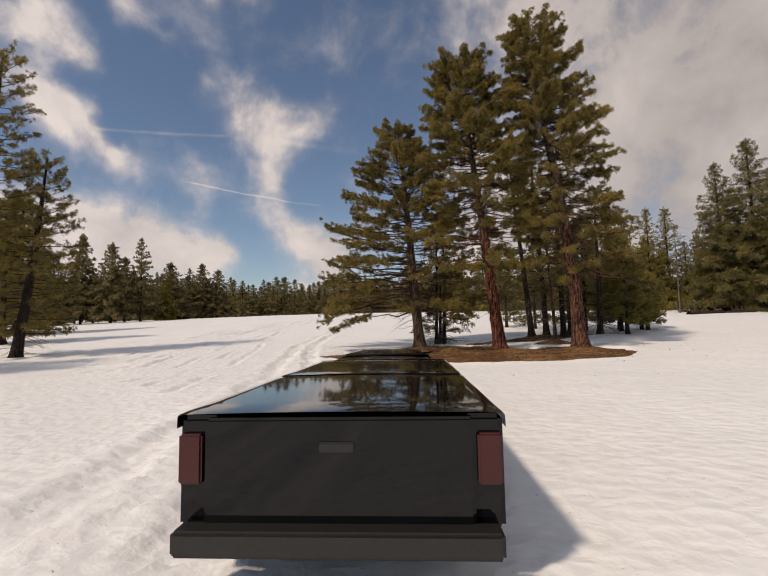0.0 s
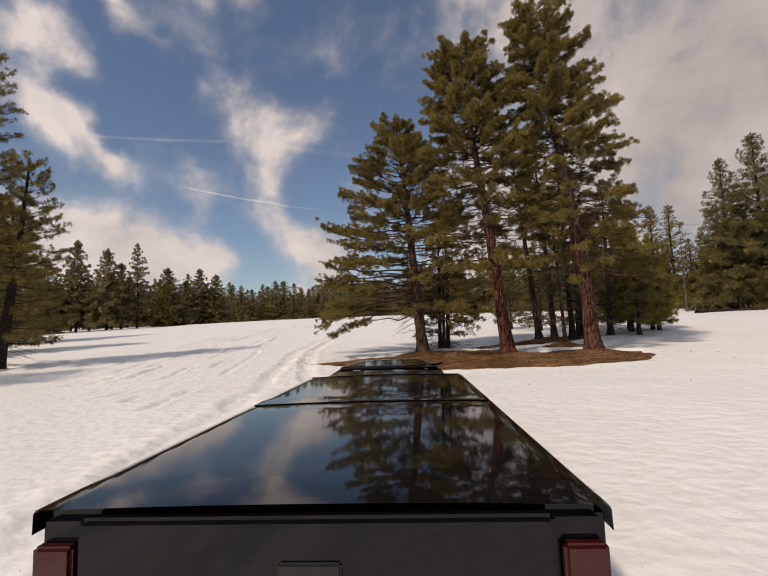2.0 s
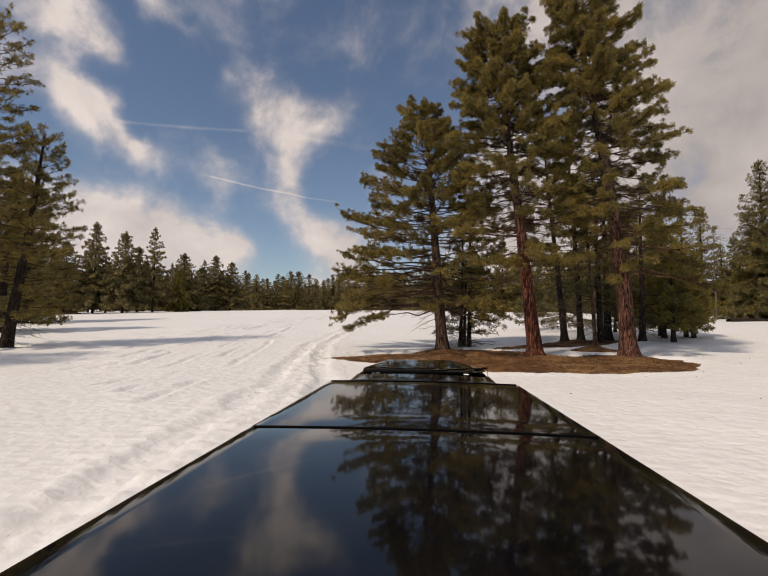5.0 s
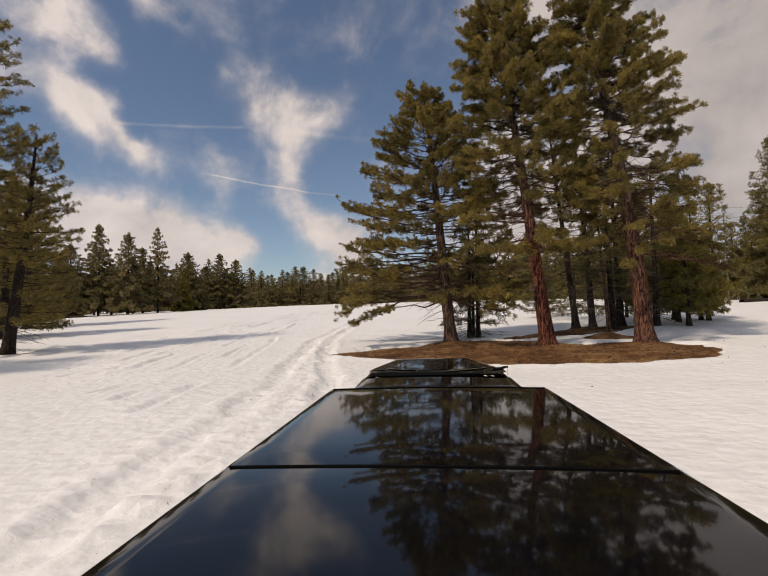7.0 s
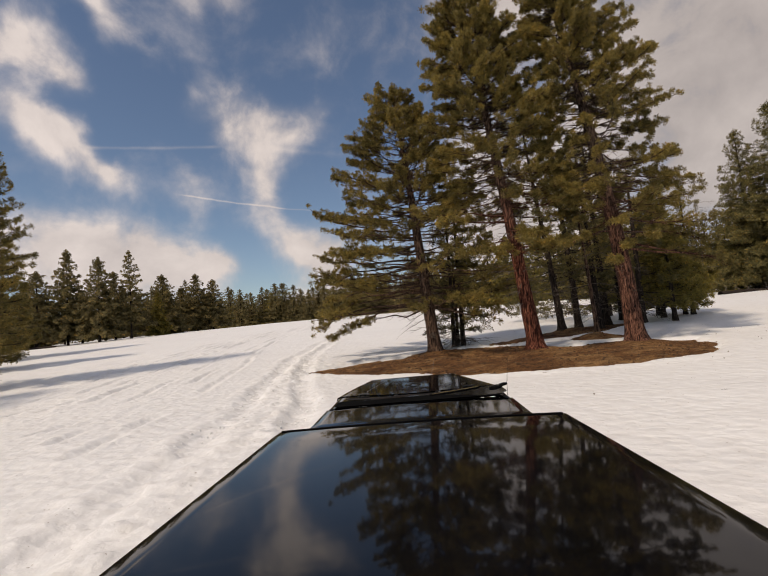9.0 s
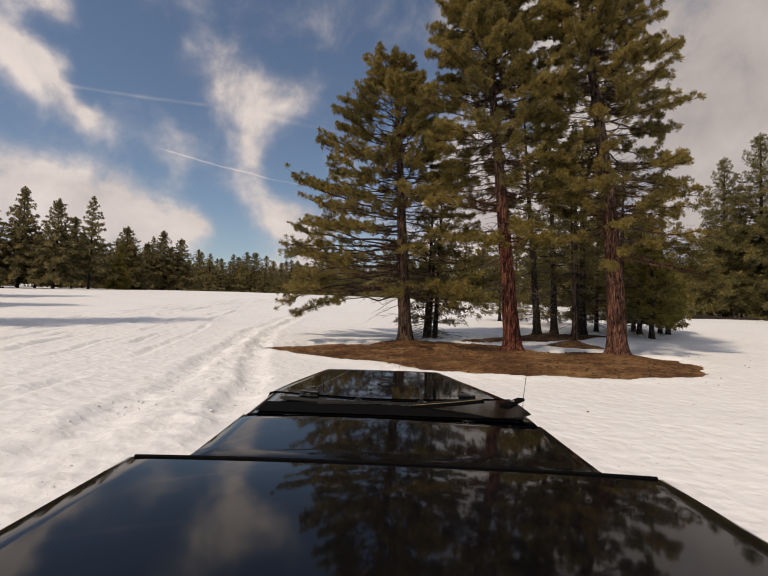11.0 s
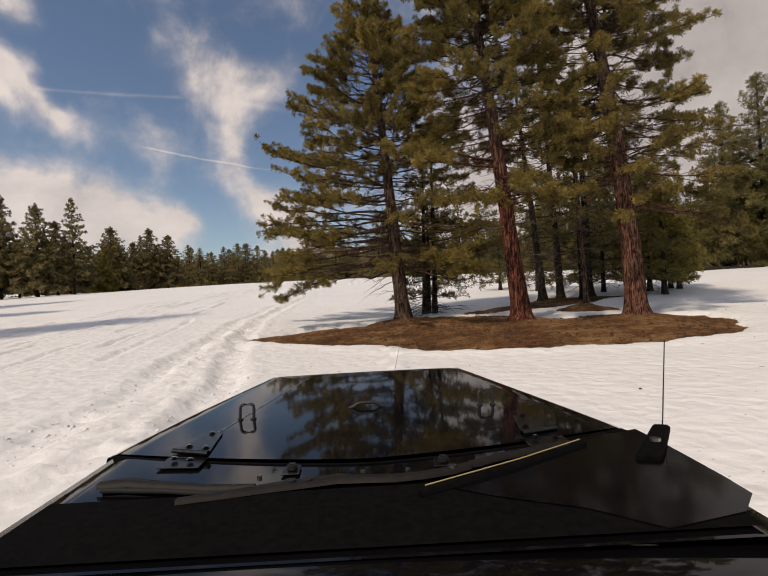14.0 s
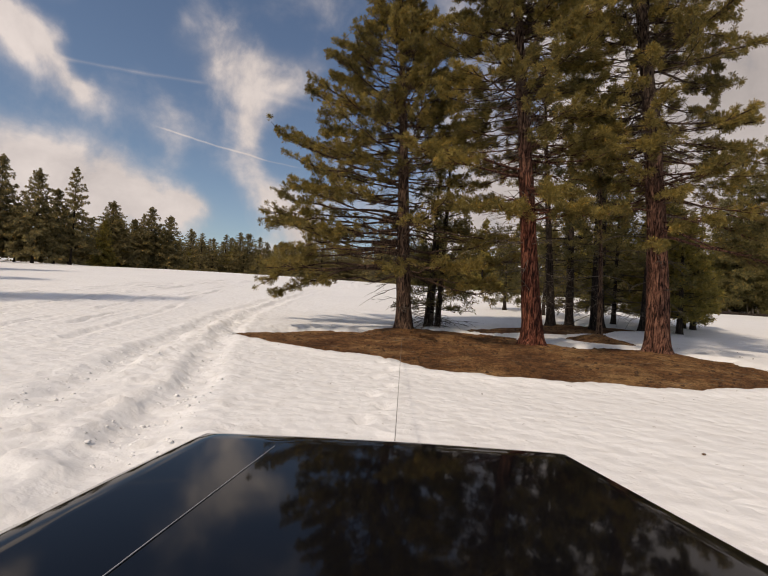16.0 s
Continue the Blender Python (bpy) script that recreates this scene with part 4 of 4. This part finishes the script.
def off_road_vehicle():
    car = new("off_road_vehicle")
    rows = []
    for i in range(25):
        v = i / 24
        row = []
        for j in range(33):
            u = j / 32
            # outline at this length, shoulders rolled down at both ends of the row
            lo, hi = hood_half(1.04 + v * 0.97)
            s = (u - 0.08) / 0.84
            x = lo + (hi - lo) * min(max(s, 0), 1)
            y0 = hood_rear(x) + 0.004
            y = y0 + (2.02 + 0.015 * math.cos(2.5 * (x + 0.05)) - y0) * v
            z = hood_z(y) + 0.006 * math.cos(2.0 * (x + 0.02))
            out = max(0.0, -s) + max(0.0, s - 1)
            a = out / 0.0952
            side = -1 if s < 0.5 else 1
            x += side * 0.035 * math.sin(min(a, 1) * 1.4)
            z -= 0.13 * a ** 1.6
            row.append((x, y, z))
        rows.append(row)
    nose = [[(x * (1 - 0.02 * k), y + 0.05 * math.sin(0.4 * k), z - 0.045 * (1 - math.cos(0.4 * k)) * k * 0.5) for x, y, z in rows[-1]] for k in range(1, 6)]
    hood = part("hood", loft(rows + nose), PAINT, car, "glossy black hood reflecting sky and pines")
    cowl_rows = []
    for i in range(9):
        v = i / 8
        row = []
        for j in range(29):
            u = j / 28
            s = (u - 0.06) / 0.88
            x = -0.726 + 1.435 * min(max(s, 0), 1)
            y = 0.50 + (hood_rear(x) - 0.004 - 0.50) * v
            out = (max(0.0, -s) + max(0.0, s - 1)) / 0.0682
            side = -1 if s < 0.5 else 1
            row.append((x + side * 0.03 * math.sin(min(out, 1) * 1.4), y, hood_z(y) - 0.004 - 0.13 * out ** 1.6))
        cowl_rows.append(row)
    part("cowl", loft(cowl_rows), PAINT, car)
    gap = rod([(x, hood_rear(x) - 0.001, hood_z(hood_rear(x)) - 0.007) for x in np.linspace(-0.720, 0.698, 30)], 0.005, 8)
    part("hood_seal", gap.mesh("hood_seal", VENT), VENT, car)
    for side, lo in ((-1, (-0.485, 0.99)), (1, (0.458, 1.005))):
        x, y = lo
        leaf = slab([(x - 0.050, y + 0.02, 0.006), (x + 0.052, y - 0.015 * -side, 0.006), (x + 0.030 * 1, y + 0.165, 0.006), (x - 0.012, y + 0.185, 0.006)] if side < 0 else
                    [(x - 0.052, y - 0.015, 0.006), (x + 0.050, y + 0.03, 0.006), (x + 0.012, y + 0.180, 0.006), (x - 0.028, y + 0.170, 0.006)], 0.0035, 0.0012)
        hinge = part("hood_hinge", leaf, HINGE, car)
        part("hinge_base", slab([(x - 0.055, y - 0.075, 0.0), (x + 0.055, y - 0.085, 0.0), (x + 0.055, y - 0.02, 0.0), (x - 0.055, y - 0.005, 0.0)], 0.004, 0.0012), HINGE, hinge)
        pin = rod([(x - 0.055, y + 0.022 if side < 0 else y - 0.012, hood_z(y) + 0.014), (x + 0.055, y - 0.018 if side < 0 else y + 0.034, hood_z(y) + 0.012)], 0.007, 10)
        part("hinge_pin", pin.mesh("hinge_pin", PIN), PIN, hinge, "worn bare steel hinge pin")
        for dx, dy in ((0.0, 0.160), (-0.025, 0.055), (0.028, 0.035), (-0.027, -0.035), (0.020, -0.050)):
            part("bolt", disc(x + dx, y + dy, hood_z(y + dy) + 0.012, 0.009, 0.008, bevel=0.003), PAINT, hinge)
    for x, y in ((-0.426, 1.306), (0.385, 1.330)):
        up = [(x - 0.023, y, hood_z(y)), (x - 0.023, y + 0.002, hood_z(y) + 0.020), (x - 0.023, y + 0.004, hood_z(y) + 0.040), (x - 0.0215, y + 0.005, hood_z(y) + 0.046), (x - 0.017, y + 0.006, hood_z(y) + 0.0505),
              (x - 0.011, y + 0.006, hood_z(y) + 0.052), (x + 0.011, y + 0.006, hood_z(y) + 0.052), (x + 0.017, y + 0.006, hood_z(y) + 0.0505), (x + 0.0215, y + 0.005, hood_z(y) + 0.046),
              (x + 0.023, y + 0.004, hood_z(y) + 0.040), (x + 0.023, y + 0.002, hood_z(y) + 0.020), (x + 0.023, y, hood_z(y))]
        b = part("bump_stop", rod(up, 0.0052, 8).mesh("bump_stop", PLASTIC), PLASTIC, car, "upright black rubber windscreen stop")
        for dx in (-0.022, 0.022):
            part("foot", disc(x + dx, y, hood_z(y) + 0.004, 0.010, 0.008), PLASTIC, b)
    y = 1.37
    loop = [(-0.088, y, hood_z(y) + 0.007), (-0.074, y, hood_z(y) + 0.009), (-0.066, y, hood_z(y) + 0.014), (-0.058, y, hood_z(y) + 0.020), (-0.048, y, hood_z(y) + 0.022), (-0.004, y, hood_z(y) + 0.022),
            (0.006, y, hood_z(y) + 0.020), (0.014, y, hood_z(y) + 0.014), (0.022, y, hood_z(y) + 0.009), (0.036, y, hood_z(y) + 0.007)]
    part("footman_loop", rod(loop, 0.0055, 8).mesh("footman_loop", PLASTIC), PLASTIC, car, "dull metal strap loop on the hood")
    for x in (-0.19, 0.17):
        st = part("cowl_catch", slab([(x - 0.022, 0.835, 0.0), (x + 0.022, 0.835, 0.0), (x + 0.018, 0.890, 0.0), (x - 0.018, 0.890, 0.0)], 0.003, 0.001), PIN, car, "small dark steel catch plate")
        part("catch_lug", block(x - 0.010, x + 0.012, 0.850, 0.872, hood_z(0.86), hood_z(0.86) + 0.018, 0.004), PLASTIC, st)
    for x, y in ((-0.262, 0.840), (0.085, 0.835), (-0.020, 0.838)):
        part("screw", disc(x, y, hood_z(y) - 0.001, 0.006, 0.006), STEEL, car)

    def strip(name, pts, widths, lift, thick, mat, parent, label=""):
        """A flat bar that follows a line over the cowl."""
        top = []
        for (x, y), w in zip(pts, widths):
            z = hood_z(y) + lift
            top.append([(x, y - w, z - 0.004), (x, y - w * 0.7, z + thick), (x, y + w * 0.7, z + thick), (x, y + w, z - 0.004)])
        return part(name, loft(top), mat, parent, label)

    arm = strip("wiper_arm", [(-0.40, 0.715), (-0.30, 0.735), (-0.22, 0.757), (-0.13, 0.775), (-0.075, 0.786), (-0.02, 0.778), (0.05, 0.772), (0.12, 0.780), (0.184, 0.797), (0.228, 0.818)],
                [0.010, 0.013, 0.020, 0.024, 0.024, 0.017, 0.015, 0.016, 0.017, 0.015], 0.007, 0.006, WIPER, car, "matt black wiper arm across the cowl")
    part("pivot", disc(0.184, 0.797, hood_z(0.797) + 0.016, 0.009, 0.006), STEEL, arm)
    for x in (-0.175, -0.140):
        part("cap", disc(x, 0.768, hood_z(0.768) + 0.015, 0.012, 0.005), RUBBER, arm)
    strip("wiper_link", [(0.225, 0.822), (0.30, 0.855), (0.375, 0.882), (0.44, 0.906), (0.50, 0.925)], [0.013, 0.014, 0.014, 0.012, 0.008], 0.007, 0.006, WIPER, arm)
    blade = strip("wiper_blade", [(-0.62, 0.815), (-0.56, 0.826), (-0.48, 0.800), (-0.36, 0.768), (-0.25, 0.760)], [0.012, 0.018, 0.014, 0.010, 0.006], 0.007, 0.008, WIPER, car, "matt black wiper blade on the cowl")
    part("blade_rubber", rod([(-0.60, 0.792, 1.148), (-0.45, 0.772, 1.146), (-0.30, 0.738, 1.142)], 0.006, 6).mesh("blade_rubber", RUBBER), RUBBER, blade)
    blade2 = strip("wiper_blade", [(0.10, 0.690), (0.22, 0.745), (0.345, 0.808), (0.45, 0.866), (0.54, 0.915)], [0.010, 0.011, 0.011, 0.010, 0.007], 0.007, 0.008, VENT, car, "black wiper blade with tan edge")
    part("blade_edge", rod([(0.114, 0.713, 1.148), (0.345, 0.825, 1.158), (0.528, 0.925, 1.168)], 0.0018, 6).mesh("blade_edge", EDGE), EDGE, blade2)
    mount = part("pillar_bracket", slab([(0.60, 0.800, 0.0), (0.66, 0.790, 0.0), (0.80, 0.985, 0.0), (0.76, 1.000, 0.0)], 0.020, 0.006), VENT, car)
    part("bolt", disc(0.69, 0.87, hood_z(0.87) + 0.024, 0.012, 0.008), STEEL, mount)
    part("radio_mast", rod([(0.790, 1.02, 1.00), (0.800, 1.02, 1.17), (0.835, 1.03, 1.40)], [0.0022, 0.0018, 0.0014], 6).mesh("radio_mast", RUBBER), RUBBER, car)
    part("cowl_vent", loft([[(x, y, hood_z(y) + 0.003) for x in np.linspace(-0.68, 0.66, 24)] for y in (0.52, 0.60, 0.68, 0.745)]), VENT, car)
    # added unseen dark block, keeps bright snow from showing at the hood's rear seam
    part("engine_bay_block", block(-0.60, 0.55, 0.62, 1.96, 0.60, 1.08, 0.02), VENT, car)
    gasket = [[(x, y, hood_z(y) + 0.006) for x, y in row] for row in zip([(0.16, 0.715), (0.345, 0.800), (0.528, 0.900), (0.657, 0.985), (0.715, 1.005)],
                                                                         [(0.26, 0.660), (0.44, 0.745), (0.60, 0.845), (0.69, 0.900), (0.722, 0.920)], [(0.40, 0.600), (0.55, 0.680), (0.68, 0.760), (0.715, 0.800), (0.724, 0.820)], [(0.50, 0.520), (0.66, 0.560), (0.72, 0.620), (0.722, 0.660), (0.724, 0.680)])]
    part("windscreen_gasket", loft(gasket), COVER, car)
    crease = rod([(-0.475, 1.175, hood_z(1.175) + 0.0055), (-0.40, 1.55, hood_z(1.55) + 0.0058), (-0.315, 1.96, hood_z(1.96) + 0.0058)], 0.0009, 6)
    part("hood_crease", crease.mesh("hood_crease", CREASE), CREASE, hood)
    # chassis and body, level in the snow
    def level(ob):
        ob.matrix_basis = LEVEL
        return ob

    def deck(y0, y1, z0, z1, half, crown=0.012):
        """A slightly crowned lid with rolled side edges."""
        rows = []
        for i in range(13):
            w = i / 12
            y, z = y0 + (y1 - y0) * w, z0 + (z1 - z0) * w
            ends = 0.006 * max(0.0, abs(2 * w - 1) - 0.92) / 0.08
            row = [(-0.010 + half * u, y, z + crown * (1 - u * u) - ends) for u in np.linspace(-1, 1, 25)]
            roll = [(0.012, -0.006), (0.020, -0.020), (0.022, -0.085)]
            rows.append([(-0.010 - half - dx, y, z + dz) for dx, dz in roll[::-1]] + row + [(-0.010 + half + dx, y, z + dz) for dx, dz in roll])
        return loft(rows)

    def solid(name, mat, parent, *size, label=""):
        ob = part(name, block(*size), mat, parent, label)
        return level(ob) if parent is car else ob

    grille = solid("grille", PAINT, car, -0.56, 0.54, 2.06, 2.13, 0.55, 1.00, 0.02)
    for i in range(7):
        solid("grille_slot", RUBBER, grille, -0.30 + 0.09 * i, -0.26 + 0.09 * i, 2.126, 2.134, 0.62, 0.92, 0.002, 1)
    for x in (-0.46, 0.44):
        level(part("headlight", disc(x, 2.135, 0.80, 0.085, 0.03, "y", 20, 0.008), STEEL, car))
    bumper = solid("bumper", PLASTIC, car, -0.82, 0.80, 2.20, 2.38, 0.38, 0.56, 0.02)
    part("winch_drum", disc(-0.02, 2.31, 0.63, 0.07, 0.30, "x", 16), STEEL, bumper)
    for x0, x1 in ((-0.92, -0.66), (0.64, 0.90)):
        solid("fender", PLASTIC, car, x0, x1, 1.02, 2.02, 0.80, 0.845, 0.02)
    for x0, x1 in ((-0.72, -0.66), (0.64, 0.70)):
        solid("side_panel", PAINT, car, x0, x1, 0.56, 2.04, 0.38, 0.93, 0.012)
    level(part("dashboard", deck(-0.06, 0.60, 1.052, 1.062, 0.725), PAINT, car, "glossy black dashboard top"))
    solid("cab_body", PAINT, car, -0.94, 0.92, -1.92, -0.08, 0.34, 1.035, 0.03)
    solid("scuttle", PAINT, car, -0.725, 0.705, -0.10, 0.80, 0.36, 1.040, 0.02)
    bed = solid("cargo_bed", PAINT, car, -0.94, 0.92, -4.28, -1.95, 0.40, 1.035, 0.03)
    for y0, y1 in ((-4.29, -2.185), (-2.175, -0.065)):
        level(part("cover_panel", deck(y0, y1, 1.050, 1.050, 0.920), PAINT, car, "glossy black hard cover panel"))
    for y in (-2.18, -0.062):
        joint = rod([(x, y, 1.046 + 0.012 * (1 - (x / 0.92) ** 2)) for x in np.linspace(-0.925, 0.905, 16)], 0.006, 8)
        level(part("cover_seal", joint.mesh("cover_seal", VENT), VENT, car))
    gate = solid("tailgate", PAINT, car, -0.77, 0.75, -4.335, -4.275, 0.44, 1.030, 0.018)
    part("tailgate_handle", block(-0.11, 0.09, -4.350, -4.330, 0.84, 0.90, 0.008), PLASTIC, gate)
    for x0, x1 in ((-0.925, -0.79), (0.77, 0.905)):
        solid("tail_light", LENS, car, x0, x1, -4.325, -4.275, 0.66, 0.94, 0.012, label="dark red tail light")
    solid("rear_bumper", PLASTIC, car, -0.90, 0.88, -4.46, -4.30, 0.32, 0.46, 0.02)
    for x in (-0.80, 0.78):
        for y in (1.52, -3.12):
            tyre = level(part("wheel", disc(x, y, 0.33, 0.39, 0.25, "x", 32, 0.04), RUBBER, car))
            part("rim", disc(x + (0.105 if x > 0 else -0.105), y, 0.33, 0.20, 0.06, "x", 20, 0.01), STEEL, tyre)
    car.matrix_basis = VEHICLE
    return tagged(car, "black off-road pickup with glossy hood standing in snow", "car")


off_road_vehicle()

# winch line from the bumper to the first pine
a, b = VEHICLE @ LEVEL @ Vector((-0.02, 2.37, 0.64)), Vector((1.78, 23.60, 0.42))
line = rod([tuple(a.lerp(b, i / 24) - Vector((0, 0, 0.12 * 4 * (i / 24) * (1 - i / 24)))) for i in range(25)], 0.0032, 6)
cable = new("winch_line", line.mesh("winch_line", ROPE))
tagged(cable, "thin grey winch line tied to a pine trunk", "rope")
wrap = Tubes()
for k in range(3):
    ang = np.linspace(0, 2 * np.pi, 22)
    wrap.add(np.stack([1.85 + 0.36 * np.cos(ang), 23.9 + 0.36 * np.sin(ang), 0.38 + 0.03 * k + 0 * ang], -1), [0.014] * 22, 6)
strap = new("tree_strap", wrap.mesh("tree_strap", RUBBER))
tagged(strap, "dark strap wound round a pine trunk", "strap")


# ---- litter and broken snow ----
def scatter(name, spots, shape, mat, label, category):
    """Many small loose pieces joined into one mesh: shape(rng) gives vertices and quads or triangles."""
    rng = np.random.default_rng(5)
    V, F, n = [], [], 0
    for x, y, z, s in spots:
        v, f = shape(rng)
        a = rng.uniform(0, 6.28)
        c, d = math.cos(a), math.sin(a)
        v = v @ np.array([[c, d, 0], [-d, c, 0], [0, 0, 1]]) * s
        V.append(v + np.array([x, y, z]))
        F.append(f + n)
        n += len(v)
    ob = new(name, fast_mesh(name, np.concatenate(V), np.concatenate(F), mat))
    return tagged(ob, label, category, kind="stuff")


def lump_shape(rng):
    """A rough clod: a squashed, jittered octahedron cut once."""
    ring = []
    for k, (r, z) in enumerate(((0.55, -0.35), (1.0, 0.0), (0.6, 0.5))):
        for i in range(6):
            a = i * 1.0472 + 0.5 * k
            q = r * rng.uniform(0.75, 1.2)
            ring.append((q * math.cos(a), q * math.sin(a), (z + rng.uniform(-0.12, 0.12)) * 0.8))
    v = np.array(ring + [(0, 0, 0.55)])
    f = []
    for k in range(2):
        for i in range(6):
            p, q = k * 6 + i, k * 6 + (i + 1) % 6
            f += [(p, q, q + 6), (p, q + 6, p + 6)]
    f += [(12 + i, 12 + (i + 1) % 6, 18) for i in range(6)]
    return v, np.array(f)


def stick_shape(rng):
    l, r = 1.0, rng.uniform(0.02, 0.05)
    bend, tip = rng.uniform(-0.15, 0.15), rng.uniform(0.0, 0.12)
    v = []
    for x, y, z in ((-l, 0, 0), (0, bend, tip), (l, 0, tip * 0.5)):
        v += [(x, y + r, z), (x, y - r * 0.5, z + r), (x, y - r * 0.5, z - r)]
    f = []
    for k in range(2):
        for i in range(3):
            p, q = k * 3 + i, k * 3 + (i + 1) % 3
            f += [(p, q, q + 3), (p, q + 3, p + 3)]
    return np.array(v), np.array(f)


def along_ruts(count, seed):
    rng = np.random.default_rng(seed)
    out = []
    while len(out) < count:
        pts = RUTS[rng.integers(0, 2)][0][3:8]
        k = rng.integers(0, len(pts) - 1)
        s = rng.random()
        x = pts[k][0] + (pts[k + 1][0] - pts[k][0]) * s + rng.normal(0, 0.20)
        y = pts[k][1] + (pts[k + 1][1] - pts[k][1]) * s
        size = 0.008 + 0.030 * rng.random() ** 3
        out.append((x, y, float(snow_height(np.float64(x), np.float64(y))) - size * 0.3, size))
    return out


def on_patch(count, seed, low, high, edge=0.1):
    rng = np.random.default_rng(seed)
    out = []
    while len(out) < count:
        x, y = rng.uniform(-3.5, 11.0), rng.uniform(14.5, 29.5)
        if float(patch_inside(np.float64(x), np.float64(y))) > edge:
            out.append((x, y, float(duff_height(np.float64(x), np.float64(y))) + 0.012, rng.uniform(low, high)))
    return out


def on_snow(count, seed, low, high):
    rng = np.random.default_rng(seed)
    out = []
    while len(out) < count:
        x, y = rng.uniform(-2.0, 14.0), rng.uniform(11.0, 24.0)
        if float(patch_inside(np.float64(x), np.float64(y))) < -0.3 and rng.random() < math.exp(-max(0, 15 - y) / 3):
            out.append((x, y, float(snow_height(np.float64(x), np.float64(y))) + 0.006, rng.uniform(low, high)))
    return out


CONE = plain_material("pine_cone_brown", (0.10, 0.055, 0.03), 0.8, spec=0.2, grain=0.4, scale=60)
STICK = plain_material("grey_twig", (0.20, 0.15, 0.10), 0.85, spec=0.2, grain=0.4, scale=30)
scatter("snow_clods", along_ruts(1500, 21), lump_shape, SNOW, "broken clods of snow along the wheel ruts", "snow")
scatter("fallen_twigs", on_patch(500, 22, 0.03, 0.13), stick_shape, STICK, "dry fallen twigs on the needle litter", "twigs")
scatter("pine_cones", on_patch(420, 23, 0.025, 0.05) + on_snow(22, 24, 0.010, 0.026), lump_shape, CONE, "brown pine cones scattered under the grove", "pine cones")
scatter("needle_litter", on_snow(110, 25, 0.015, 0.05), stick_shape, CONE, "loose brown needles and twigs on snow", "twigs")
